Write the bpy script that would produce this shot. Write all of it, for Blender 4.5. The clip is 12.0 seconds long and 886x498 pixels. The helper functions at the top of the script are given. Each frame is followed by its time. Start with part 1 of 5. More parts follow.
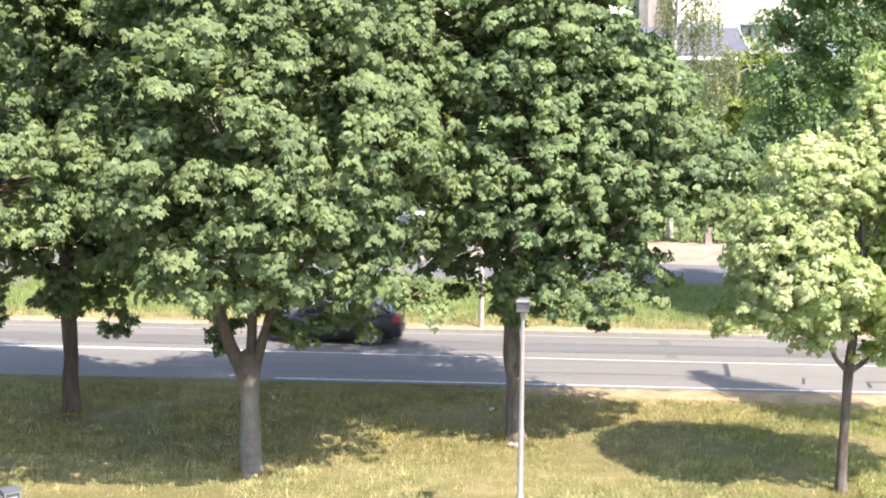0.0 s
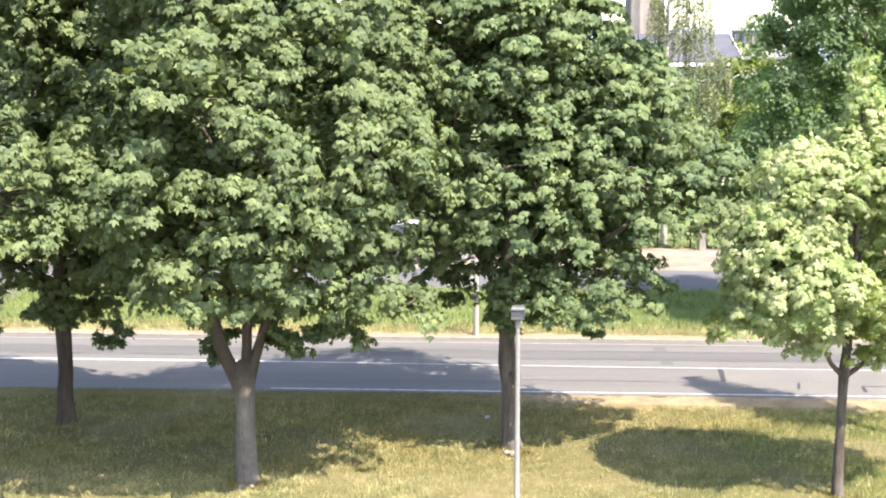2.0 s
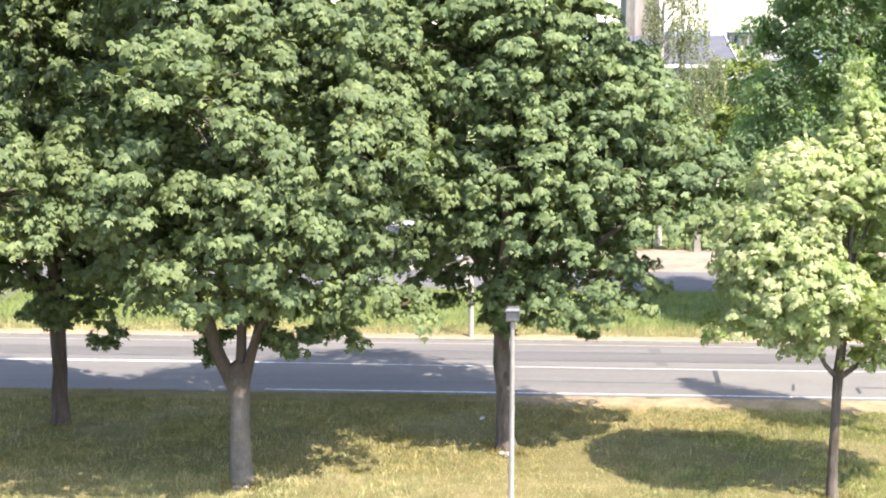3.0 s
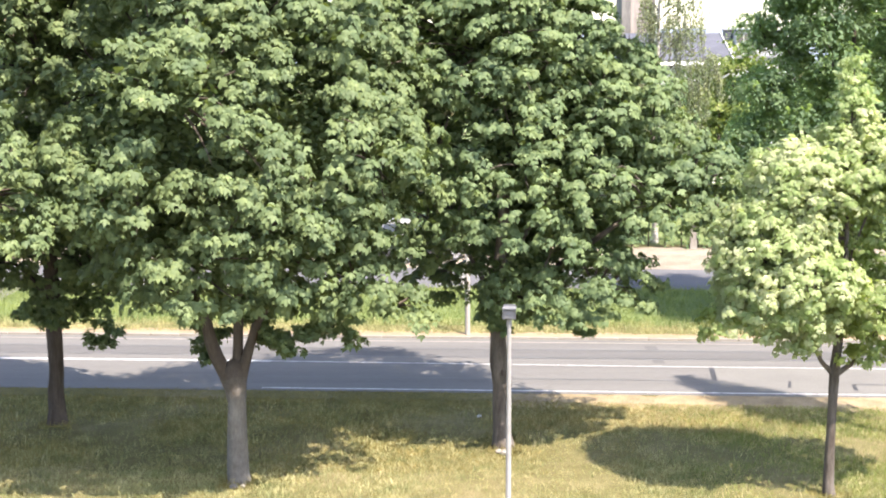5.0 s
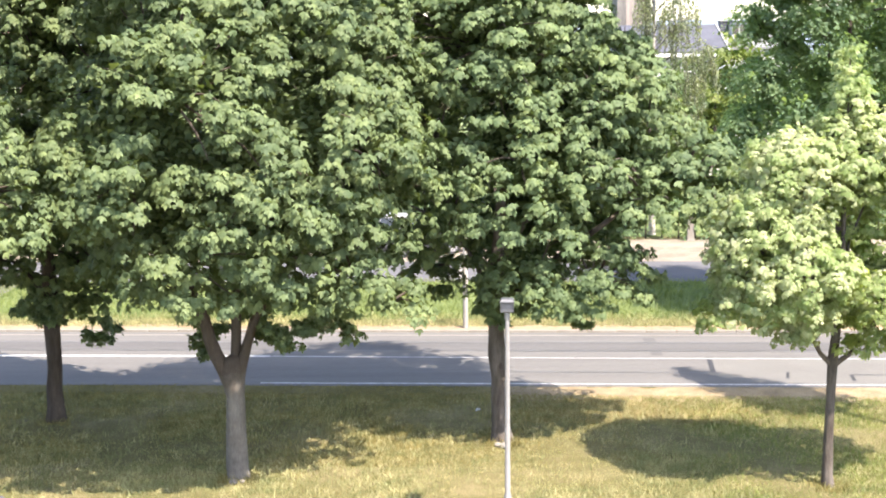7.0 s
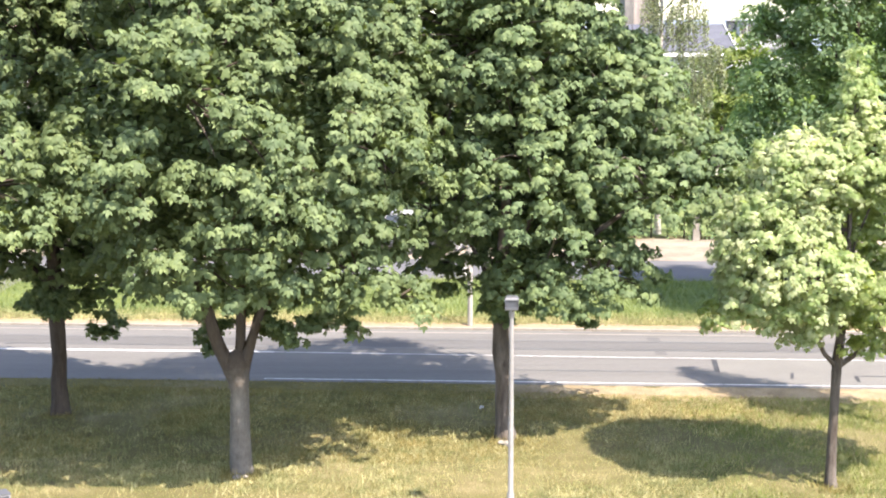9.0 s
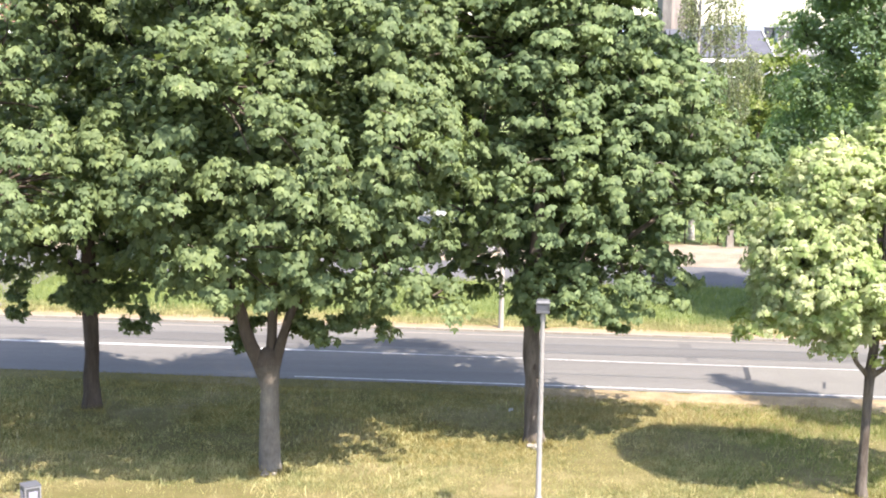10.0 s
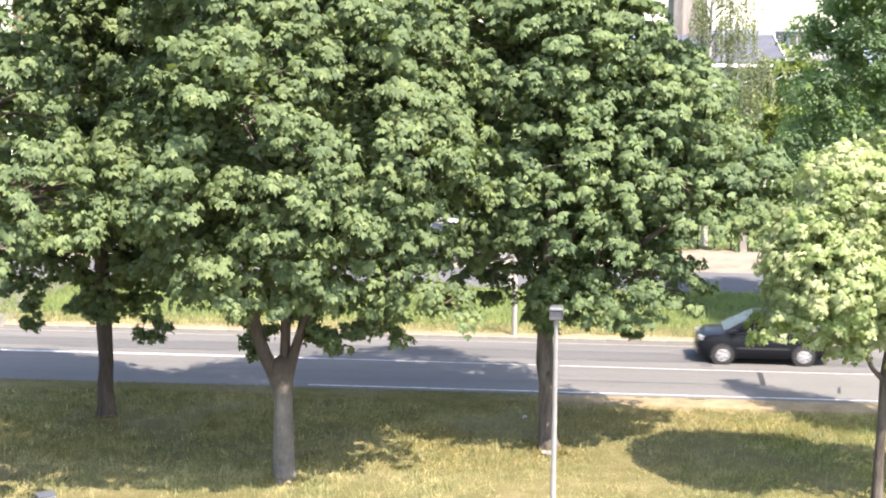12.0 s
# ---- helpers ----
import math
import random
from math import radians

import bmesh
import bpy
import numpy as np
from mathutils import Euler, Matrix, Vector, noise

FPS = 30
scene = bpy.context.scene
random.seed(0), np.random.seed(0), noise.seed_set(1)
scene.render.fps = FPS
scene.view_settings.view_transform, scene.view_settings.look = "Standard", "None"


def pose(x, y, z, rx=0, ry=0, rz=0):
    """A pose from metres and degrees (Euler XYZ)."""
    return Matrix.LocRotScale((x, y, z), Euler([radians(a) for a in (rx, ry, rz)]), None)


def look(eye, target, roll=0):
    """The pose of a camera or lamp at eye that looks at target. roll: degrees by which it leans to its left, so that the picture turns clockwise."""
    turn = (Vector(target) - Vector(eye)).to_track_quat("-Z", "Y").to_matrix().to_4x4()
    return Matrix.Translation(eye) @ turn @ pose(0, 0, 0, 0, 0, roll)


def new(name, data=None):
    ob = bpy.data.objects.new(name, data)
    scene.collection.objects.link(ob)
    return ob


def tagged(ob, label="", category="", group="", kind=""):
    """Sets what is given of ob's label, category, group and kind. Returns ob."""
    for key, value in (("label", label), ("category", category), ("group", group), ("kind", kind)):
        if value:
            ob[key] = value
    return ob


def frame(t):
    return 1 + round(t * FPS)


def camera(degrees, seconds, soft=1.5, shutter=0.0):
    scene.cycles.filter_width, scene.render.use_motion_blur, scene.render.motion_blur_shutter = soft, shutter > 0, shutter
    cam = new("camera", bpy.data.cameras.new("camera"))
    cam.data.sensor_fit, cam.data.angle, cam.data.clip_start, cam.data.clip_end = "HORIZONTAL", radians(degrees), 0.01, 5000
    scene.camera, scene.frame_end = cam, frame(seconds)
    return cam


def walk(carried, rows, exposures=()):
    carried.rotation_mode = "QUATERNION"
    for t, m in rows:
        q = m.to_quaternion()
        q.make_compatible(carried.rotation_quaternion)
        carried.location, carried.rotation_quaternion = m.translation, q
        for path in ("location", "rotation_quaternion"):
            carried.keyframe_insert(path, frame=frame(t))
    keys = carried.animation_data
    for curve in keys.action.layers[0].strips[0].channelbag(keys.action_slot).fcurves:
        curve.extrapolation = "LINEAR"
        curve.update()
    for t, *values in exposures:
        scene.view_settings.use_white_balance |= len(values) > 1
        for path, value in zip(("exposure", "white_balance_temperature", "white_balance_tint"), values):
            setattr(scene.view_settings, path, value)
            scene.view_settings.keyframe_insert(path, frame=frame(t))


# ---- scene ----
CAM = (0.0, 0.0, 10.05)
cam = camera(36.2, 12.0, soft=1.95, shutter=0.2)
# seconds, then the turn of the hand-held camera at an upper window
PATH = [
(0, 80.917, -0.359, 0.062), (0.5, 80.958, -0.194, -0.033), (1, 81.150, -0.143, -0.097), (1.5, 81.248, 0.062, -0.167),
(2, 81.270, 0.128, -0.259), (2.5, 81.270, -0.022, -0.305), (3, 81.317, 0.021, -0.461), (3.2, 81.317, 0.021, -0.509),
(4.8, 81.242, 0.132, -0.630), (5, 81.235, 0.152, -0.635), (5.5, 81.185, 0.418, -0.751), (6, 81.122, 0.412, -0.736),
(6.5, 81.020, 0.477, -0.753), (7, 80.972, 0.612, -0.819), (7.2, 80.972, 0.582, -0.867), (8.8, 80.804, 0.298, -0.954),
(9, 80.862, 0.111, -0.516), (9.5, 81.276, -0.187, 0.975), (10, 80.916, -0.793, 1.013), (10.5, 80.875, -0.592, 1.767),
(11, 80.839, -0.562, 1.903), (11.5, 81.134, -0.300, 1.497), (12, 81.219, -0.288, 1.474)]
walk(cam, [(t, pose(*CAM, rx, ry, rz)) for t, rx, ry, rz in PATH], exposures=[(0.0, 2.31, 6950, 17), (12.0, 2.31, 6950, 17)])

# ---- light: a high summer sun from behind and to the right, blue sky ----
SUN_DIR = Vector((0.40, -0.55, 1.0)).normalized()
world = bpy.data.worlds.new("world")
scene.world = world
world.use_nodes = True
wt = world.node_tree
sky = wt.nodes.new("ShaderNodeTexSky")
sky.sky_type, sky.sun_disc = "NISHITA", False
sky.sun_elevation = math.asin(SUN_DIR.z)
sky.sun_rotation = math.atan2(SUN_DIR.x, SUN_DIR.y)
sky.air_density, sky.dust_density = 1.0, 1.2
wt.nodes["Background"].inputs["Strength"].default_value = 0.15
wt.links.new(sky.outputs[0], wt.nodes["Background"].inputs["Color"])
sun = new("sun", bpy.data.lights.new("sun", "SUN"))
sun.data.energy, sun.data.angle, sun.data.color = 3.9, radians(0.53), (1.0, 0.95, 0.86)
sun.matrix_world = look(SUN_DIR * 80, (0, 0, 0))

# ---- materials ----
def material(name):
    m = bpy.data.materials.new(name)
    m.use_nodes = True
    return m, m.node_tree.nodes, m.node_tree.links, m.node_tree.nodes["Principled BSDF"]


def ramp(nodes, stops):
    r = nodes.new("ShaderNodeValToRGB")
    e = r.color_ramp.elements
    while len(e) < len(stops):
        e.new(0.5)
    for k, (p, c) in enumerate(stops):
        e[k].position, e[k].color = p, (*c, 1)
    return r


def noise_node(nodes, links, coord, scale, detail=4, rough=0.6, stretch=None):
    n = nodes.new("ShaderNodeTexNoise")
    n.inputs["Scale"].default_value, n.inputs["Detail"].default_value, n.inputs["Roughness"].default_value = scale, detail, rough
    if stretch:
        mp = nodes.new("ShaderNodeMapping")
        mp.inputs["Scale"].default_value = stretch
        links.new(coord, mp.inputs["Vector"])
        coord = mp.outputs[0]
    links.new(coord, n.inputs["Vector"])
    return n.outputs["Fac"]


def mixed(nodes, links, fac, a, b, mode="MIX"):
    m = nodes.new("ShaderNodeMix")
    m.data_type, m.blend_type = "RGBA", mode
    for key, v in ((0, fac), (6, a), (7, b)):
        if isinstance(v, (int, float)):
            m.inputs[key].default_value = v
        elif isinstance(v, tuple):
            m.inputs[key].default_value = (*v, 1)
        else:
            links.new(v, m.inputs[key])
    return m.outputs[2]


def bumped(nodes, links, height, strength, distance, bsdf):
    b = nodes.new("ShaderNodeBump")
    b.inputs["Strength"].default_value, b.inputs["Distance"].default_value = strength, distance
    links.new(height, b.inputs["Height"])
    links.new(b.outputs[0], bsdf.inputs["Normal"])


def surface(name, c1, c2, coarse=0.6, fine=18.0, rough=0.85, bump=0.3, metal=0.0, stretch=None, dist=0.02, spec=0.4):
    """Two colours mingled by a coarse stain and a fine grain, with relief."""
    m, nodes, links, bsdf = material(name)
    co = nodes.new("ShaderNodeTexCoord").outputs["Object"]
    a = noise_node(nodes, links, co, coarse, 5, 0.6, stretch)
    b = noise_node(nodes, links, co, fine, 4, 0.7, stretch)
    r = ramp(nodes, [(0.3, c1), (0.7, c2)])
    links.new(a, r.inputs[0])
    g = ramp(nodes, [(0.25, (0.72, 0.72, 0.72)), (0.75, (1.18, 1.18, 1.18))])
    links.new(b, g.inputs[0])
    col = mixed(nodes, links, 1.0, r.outputs[0], g.outputs[0], "MULTIPLY")
    links.new(col, bsdf.inputs["Base Color"])
    bsdf.inputs["Roughness"].default_value, bsdf.inputs["Metallic"].default_value = rough, metal
    bsdf.inputs["Specular IOR Level"].default_value = spec
    if bump:
        bumped(nodes, links, b, bump, dist, bsdf)
    return m


def leaf_material(name, c1, c2, c3, through_light=0.46, rough=0.5, spec=0.25, lo=(0.78, 0.82, 0.8), hi=(1.2, 1.15, 1.0), patch=0.9, glow=(1.25, 1.3, 0.55)):
    """Leaves: each its own tint, with light passing through the blade."""
    m, nodes, links, bsdf = material(name)
    geo = nodes.new("ShaderNodeNewGeometry").outputs["Random Per Island"]
    co = nodes.new("ShaderNodeTexCoord").outputs["Object"]
    r = ramp(nodes, [(0.0, c1), (0.55, c2), (1.0, c3)])
    links.new(geo, r.inputs[0])
    n = noise_node(nodes, links, co, patch, 3)
    g = ramp(nodes, [(0.36, lo), (0.64, hi)])
    links.new(n, g.inputs[0])
    col = mixed(nodes, links, 1.0, r.outputs[0], g.outputs[0], "MULTIPLY")
    links.new(col, bsdf.inputs["Base Color"])
    bsdf.inputs["Roughness"].default_value, bsdf.inputs["Specular IOR Level"].default_value = rough, spec
    tr = nodes.new("ShaderNodeBsdfTranslucent")
    tint = mixed(nodes, links, 1.0, col, glow, "MULTIPLY")
    links.new(tint, tr.inputs["Color"])
    mx = nodes.new("ShaderNodeMixShader")
    mx.inputs[0].default_value = through_light
    links.new(bsdf.outputs[0], mx.inputs[1])
    links.new(tr.outputs[0], mx.inputs[2])
    links.new(mx.outputs[0], nodes["Material Output"].inputs["Surface"])
    return m


def plain(name, c, rough=0.5, metal=0.0, coat=0.0, spec=0.5):
    m, nodes, links, bsdf = material(name)
    co = nodes.new("ShaderNodeTexCoord").outputs["Object"]
    n = noise_node(nodes, links, co, 7.0, 5)
    g = ramp(nodes, [(0.3, tuple(0.88 * v for v in c)), (0.7, tuple(min(1, 1.08 * v) for v in c))])
    links.new(n, g.inputs[0])
    links.new(g.outputs[0], bsdf.inputs["Base Color"])
    bsdf.inputs["Roughness"].default_value, bsdf.inputs["Metallic"].default_value = rough, metal
    bsdf.inputs["Coat Weight"].default_value, bsdf.inputs["Specular IOR Level"].default_value = coat, spec
    return m


def ground_material():
    """Meadow grass, parched in patches and along the road edges."""
    m, nodes, links, bsdf = material("meadow")
    co = nodes.new("ShaderNodeTexCoord").outputs["Object"]
    big = noise_node(nodes, links, co, 0.22, 5, 0.65)
    mid = noise_node(nodes, links, co, 1.4, 5, 0.7)
    fine = noise_node(nodes, links, co, 26.0, 4, 0.75)
    mixn = nodes.new("ShaderNodeMath")
    mixn.operation = "ADD"
    links.new(big, mixn.inputs[0])
    half = nodes.new("ShaderNodeMath")
    half.operation, half.inputs[1].default_value = "MULTIPLY", 0.55
    links.new(mid, half.inputs[0])
    links.new(half.outputs[0], mixn.inputs[1])
    r = ramp(nodes, [(0.58, (0.08, 0.08, 0.03)), (0.78, (0.122, 0.108, 0.05)), (0.95, (0.17, 0.142, 0.078))])
    links.new(mixn.outputs[0], r.inputs[0])
    g = ramp(nodes, [(0.3, (0.7, 0.72, 0.68)), (0.7, (1.2, 1.18, 1.12))])
    links.new(fine, g.inputs[0])
    links.new(mixed(nodes, links, 1.0, r.outputs[0], g.outputs[0], "MULTIPLY"), bsdf.inputs["Base Color"])
    bsdf.inputs["Roughness"].default_value, bsdf.inputs["Specular IOR Level"].default_value = 0.95, 0.1
    bumped(nodes, links, fine, 0.8, 0.05, bsdf)
    return m


def worn_paint():
    """White road paint, rubbed through to the asphalt in places."""
    m, nodes, links, bsdf = material("road_paint")
    co = nodes.new("ShaderNodeTexCoord").outputs["Object"]
    a = noise_node(nodes, links, co, 3.5, 6, 0.75)
    r = ramp(nodes, [(0.34, (0.12, 0.12, 0.118)), (0.48, (0.28, 0.28, 0.27)), (0.7, (0.42, 0.42, 0.4))])
    links.new(a, r.inputs[0])
    links.new(r.outputs[0], bsdf.inputs["Base Color"])
    bsdf.inputs["Roughness"].default_value = 0.8
    return m


def graded_bark():
    """Bark of pale grey on the lower trunk, passing raggedly into dark brown higher up."""
    m, nodes, links, bsdf = material("graded_bark")
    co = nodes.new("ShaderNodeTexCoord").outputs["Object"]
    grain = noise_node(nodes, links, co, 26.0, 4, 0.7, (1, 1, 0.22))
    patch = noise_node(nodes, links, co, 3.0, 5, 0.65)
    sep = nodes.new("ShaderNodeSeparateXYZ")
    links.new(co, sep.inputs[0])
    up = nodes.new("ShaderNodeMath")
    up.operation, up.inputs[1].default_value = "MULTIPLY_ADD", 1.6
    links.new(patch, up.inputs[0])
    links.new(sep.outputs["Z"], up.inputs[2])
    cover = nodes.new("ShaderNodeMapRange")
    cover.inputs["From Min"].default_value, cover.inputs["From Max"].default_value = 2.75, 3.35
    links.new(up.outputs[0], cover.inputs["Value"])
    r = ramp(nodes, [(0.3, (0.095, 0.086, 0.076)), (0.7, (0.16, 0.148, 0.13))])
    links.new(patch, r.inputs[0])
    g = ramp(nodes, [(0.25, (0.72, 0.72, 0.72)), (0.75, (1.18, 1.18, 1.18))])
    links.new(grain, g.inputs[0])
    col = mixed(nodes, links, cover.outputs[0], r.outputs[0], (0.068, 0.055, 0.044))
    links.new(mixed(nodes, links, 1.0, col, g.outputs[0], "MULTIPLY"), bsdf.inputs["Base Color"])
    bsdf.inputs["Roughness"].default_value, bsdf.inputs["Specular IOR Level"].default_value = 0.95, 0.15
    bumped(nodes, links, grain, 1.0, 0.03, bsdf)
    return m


MEADOW = ground_material()
ASPHALT = surface("asphalt", (0.088, 0.085, 0.08), (0.115, 0.111, 0.104), 0.9, 60.0, 0.9, 0.35, dist=0.006, spec=0.2, stretch=(0.06, 1, 1))
ASPHALT_PATCH = surface("asphalt_patch", (0.1, 0.097, 0.089), (0.122, 0.118, 0.108), 0.5, 55.0, 0.92, 0.3, dist=0.006, spec=0.2)
ASPHALT_WORN = surface("asphalt_worn", (0.066, 0.064, 0.062), (0.088, 0.086, 0.083), 0.9, 60.0, 0.9, 0.3, dist=0.006, spec=0.2, stretch=(0.06, 1, 1))
ASPHALT_OLD = surface("asphalt_far", (0.075, 0.075, 0.08), (0.095, 0.095, 0.1), 0.4, 50.0, 0.92, 0.3, dist=0.006, spec=0.2)
TAR = surface("tar", (0.05, 0.05, 0.05), (0.075, 0.075, 0.075), 1.2, 30.0, 0.7, 0.2, dist=0.004)
TAR_FRESH = surface("fresh_tar", (0.022, 0.022, 0.023), (0.036, 0.036, 0.037), 1.2, 30.0, 0.7, 0.2, dist=0.004)
ROAD_PAINT = worn_paint()
DUST = surface("dusty_gravel", (0.17, 0.125, 0.08), (0.25, 0.195, 0.13), 0.9, 45.0, 0.95, 0.5, dist=0.015, spec=0.1)
DRY_EARTH = surface("dry_earth", (0.14, 0.117, 0.092), (0.24, 0.208, 0.165), 0.7, 9.0, 0.95, 0.8, dist=0.06, spec=0.1)
LITTER = surface("dry_litter", (0.145, 0.11, 0.066), (0.26, 0.205, 0.127), 1.6, 30.0, 0.95, 0.7, dist=0.03, spec=0.1)
KERB = surface("kerb_concrete", (0.14, 0.125, 0.105), (0.2, 0.185, 0.16), 1.5, 40.0, 0.9, 0.3, dist=0.004)
BARK = surface("grey_bark", (0.095, 0.086, 0.076), (0.16, 0.148, 0.13), 3.0, 26.0, 0.95, 1.0, stretch=(1, 1, 0.22), dist=0.03, spec=0.15)
BARK_DARK = surface("dark_bark", (0.03, 0.023, 0.018), (0.085, 0.068, 0.055), 4.0, 30.0, 0.95, 1.0, stretch=(1, 1, 0.22), dist=0.03, spec=0.15)
BARK_BROWN = surface("brown_bark", (0.042, 0.034, 0.028), (0.135, 0.117, 0.1), 4.5, 28.0, 0.95, 1.0, stretch=(1, 1, 0.22), dist=0.03, spec=0.15)
BARK_GRADED = graded_bark()
BARK_BIRCH = surface("birch_bark", (0.2, 0.185, 0.165), (0.42, 0.4, 0.37), 2.5, 16.0, 0.85, 0.5, stretch=(1, 1, 3), dist=0.01)
LEAF = leaf_material("chestnut_leaf", (0.074, 0.107, 0.056), (0.102, 0.141, 0.071), (0.134, 0.177, 0.086), 0.34, 0.55, 0.13)
LEAF_DEEP = leaf_material("deep_leaf", (0.077, 0.115, 0.061), (0.106, 0.151, 0.076), (0.138, 0.186, 0.091), 0.34, 0.55, 0.14)
LEAF_PALE = leaf_material("variegated_leaf", (0.29, 0.345, 0.17), (0.355, 0.4, 0.23), (0.425, 0.455, 0.295), 0.58, 0.6, 0.1, (0.7, 0.8, 0.6), (1.16, 1.12, 1.18), 1.5, (1.15, 1.2, 0.75))
LEAF_REVERTED = leaf_material("reverted_leaf", (0.18, 0.235, 0.09), (0.245, 0.3, 0.13), (0.32, 0.365, 0.185), 0.6, 0.6, 0.12, (0.75, 0.82, 0.7), (1.15, 1.12, 1.15), 1.9)
LEAF_DARK = leaf_material("dark_leaf", (0.137, 0.205, 0.133), (0.165, 0.236, 0.15), (0.19, 0.265, 0.163), 0.62, 0.8, 0.05)
LEAF_BIRCH = leaf_material("birch_leaf", (0.15, 0.178, 0.125), (0.2, 0.23, 0.162), (0.25, 0.278, 0.2), 0.5)
LEAF_LIME = leaf_material("lime_leaf", (0.078, 0.118, 0.032), (0.118, 0.158, 0.045), (0.158, 0.195, 0.06))
BLADE = leaf_material("grass_blade", (0.158, 0.162, 0.075), (0.262, 0.255, 0.133), (0.358, 0.34, 0.2), 0.18, 0.75, 0.05, (0.7, 0.77, 0.68), (1.24, 1.17, 1.12), 1.5)
BLADE_GREEN = leaf_material("green_blade", (0.095, 0.132, 0.045), (0.142, 0.182, 0.067), (0.195, 0.225, 0.1), 0.35, 0.7, 0.15)
# olive grass tone, darkened partly to deepen the shade under the maples
BLADE_DIM_OLIVE = leaf_material("dim_olive_blade", (0.118, 0.106, 0.042), (0.164, 0.144, 0.06), (0.22, 0.19, 0.085), 0.18, 0.75, 0.05, (0.74, 0.76, 0.74), (1.26, 1.16, 1.06), 1.3)
BLADE_STRAW = leaf_material("straw_blade", (0.2, 0.16, 0.085), (0.27, 0.22, 0.12), (0.34, 0.285, 0.165), 0.15, 0.8, 0.05)
BLADE_FRESH = leaf_material("fresh_blade", (0.1, 0.135, 0.042), (0.15, 0.185, 0.062), (0.2, 0.23, 0.09), 0.25, 0.75, 0.06)
LAWN = surface("lush_lawn", (0.088, 0.118, 0.044), (0.13, 0.16, 0.064), 0.8, 30.0, 0.95, 0.6, dist=0.04, spec=0.1)
GALVANISED = plain("galvanised_steel", (0.185, 0.18, 0.172), 0.6, 0.1)
LANTERN_GREY = plain("lantern_grey", (0.035, 0.038, 0.042), 0.55)
LANTERN_GLASS = plain("lantern_glass", (0.05, 0.055, 0.066), 0.35)
LANTERN_RIM = plain("lantern_rim", (0.062, 0.065, 0.072), 0.5)
LANTERN_PALE = plain("lantern_pale", (0.2, 0.2, 0.24), 0.4)
LANTERN_WHITE = plain("lantern_white", (0.15, 0.152, 0.16), 0.5)
CONCRETE = surface("pale_concrete", (0.42, 0.4, 0.36), (0.58, 0.55, 0.5), 1.2, 30.0, 0.9, 0.3, dist=0.005)
POLE_GREY = surface("weathered_pole", (0.2, 0.19, 0.175), (0.3, 0.285, 0.26), 1.2, 30.0, 0.9, 0.3, dist=0.005)
PLATE = plain("sign_plate", (0.34, 0.34, 0.33), 0.6)
PLATE_DULL = plain("dull_plate", (0.16, 0.16, 0.15), 0.7)
DORMER_WHITE = surface("dormer_boards", (0.33, 0.33, 0.32), (0.42, 0.42, 0.4), 0.8, 14.0, 0.8, 0.2)
WHITE = plain("white_paint", (0.78, 0.77, 0.74), 0.5)
YELLOW = plain("yellow_ochre", (0.6, 0.4, 0.14), 0.7)
SLATE = surface("slate", (0.055, 0.058, 0.07), (0.08, 0.084, 0.1), 0.8, 12.0, 0.75, 0.3, spec=0.2)
BRICK = surface("brick_red", (0.2, 0.1, 0.075), (0.28, 0.145, 0.105), 0.8, 14.0, 0.9, 0.4)
PINKISH = surface("weathered_stone", (0.15, 0.13, 0.117), (0.29, 0.255, 0.232), 1.3, 5.0, 0.9, 0.5, stretch=(1, 1, 0.14), spec=0.1)
PALE_ROOF = surface("pale_roof", (0.15, 0.15, 0.155), (0.2, 0.2, 0.2), 0.9, 9.0, 0.85, 0.3, spec=0.2)
RENDERED_WALL = surface("rendered_wall", (0.36, 0.35, 0.33), (0.45, 0.44, 0.41), 0.6, 12.0, 0.9, 0.2)
GREY_STONE = surface("grey_stone", (0.1, 0.095, 0.09), (0.17, 0.16, 0.15), 0.9, 5.0, 0.9, 0.5, stretch=(1, 1, 0.2), spec=0.1)
PANE = plain("window_pane", (0.03, 0.035, 0.04), 0.08, 0.0, 0.0, 0.8)
TYRE = plain("tyre_rubber", (0.02, 0.02, 0.02), 0.85)
RIM = plain("silver_rim", (0.26, 0.26, 0.27), 0.55, 0.2)
BLACK_TRIM = plain("black_trim", (0.012, 0.012, 0.013), 0.6)
CAR_GLASS = plain("car_glass", (0.004, 0.005, 0.007), 0.22, 0.0, 0.0, 0.06)
SCREEN_GLASS = plain("screen_glass", (0.026, 0.031, 0.036), 0.14, 0.0, 0.0, 0.35)
PAINT_BLACK = plain("paint_aubergine", (0.006, 0.0045, 0.008), 0.3, 0.0, 0.03, 0.1)
PAINT_NAVY = plain("paint_black_blue", (0.006, 0.007, 0.01), 0.3, 0.0, 0.05, 0.18)
PAINT_GREY = plain("paint_steel_grey", (0.011, 0.012, 0.015), 0.34, 0.0, 0.12, 0.2)
PAINT_CHARCOAL = plain("paint_charcoal", (0.035, 0.035, 0.036), 0.4, 0.1, 0.15, 0.3)
PAINT_WHITE = plain("paint_white", (0.2, 0.2, 0.2), 0.35, 0.0, 0.3)
TAIL_RED = plain("tail_red", (0.06, 0.004, 0.006), 0.35, 0.0, 0.15)
TAIL_BRIGHT = plain("tail_bright", (0.17, 0.01, 0.018), 0.35, 0.0, 0.15)
HEAD_CLEAR = plain("headlight_clear", (0.2, 0.21, 0.23), 0.3, 0.2, 0.2)
# blue-grey distance haze is mixed into the colour of these woods
HILL = surface("hazed_woods", (0.12, 0.15, 0.18), (0.16, 0.19, 0.235), 0.05, 0.4, 1.0, 0.0, spec=0.0)

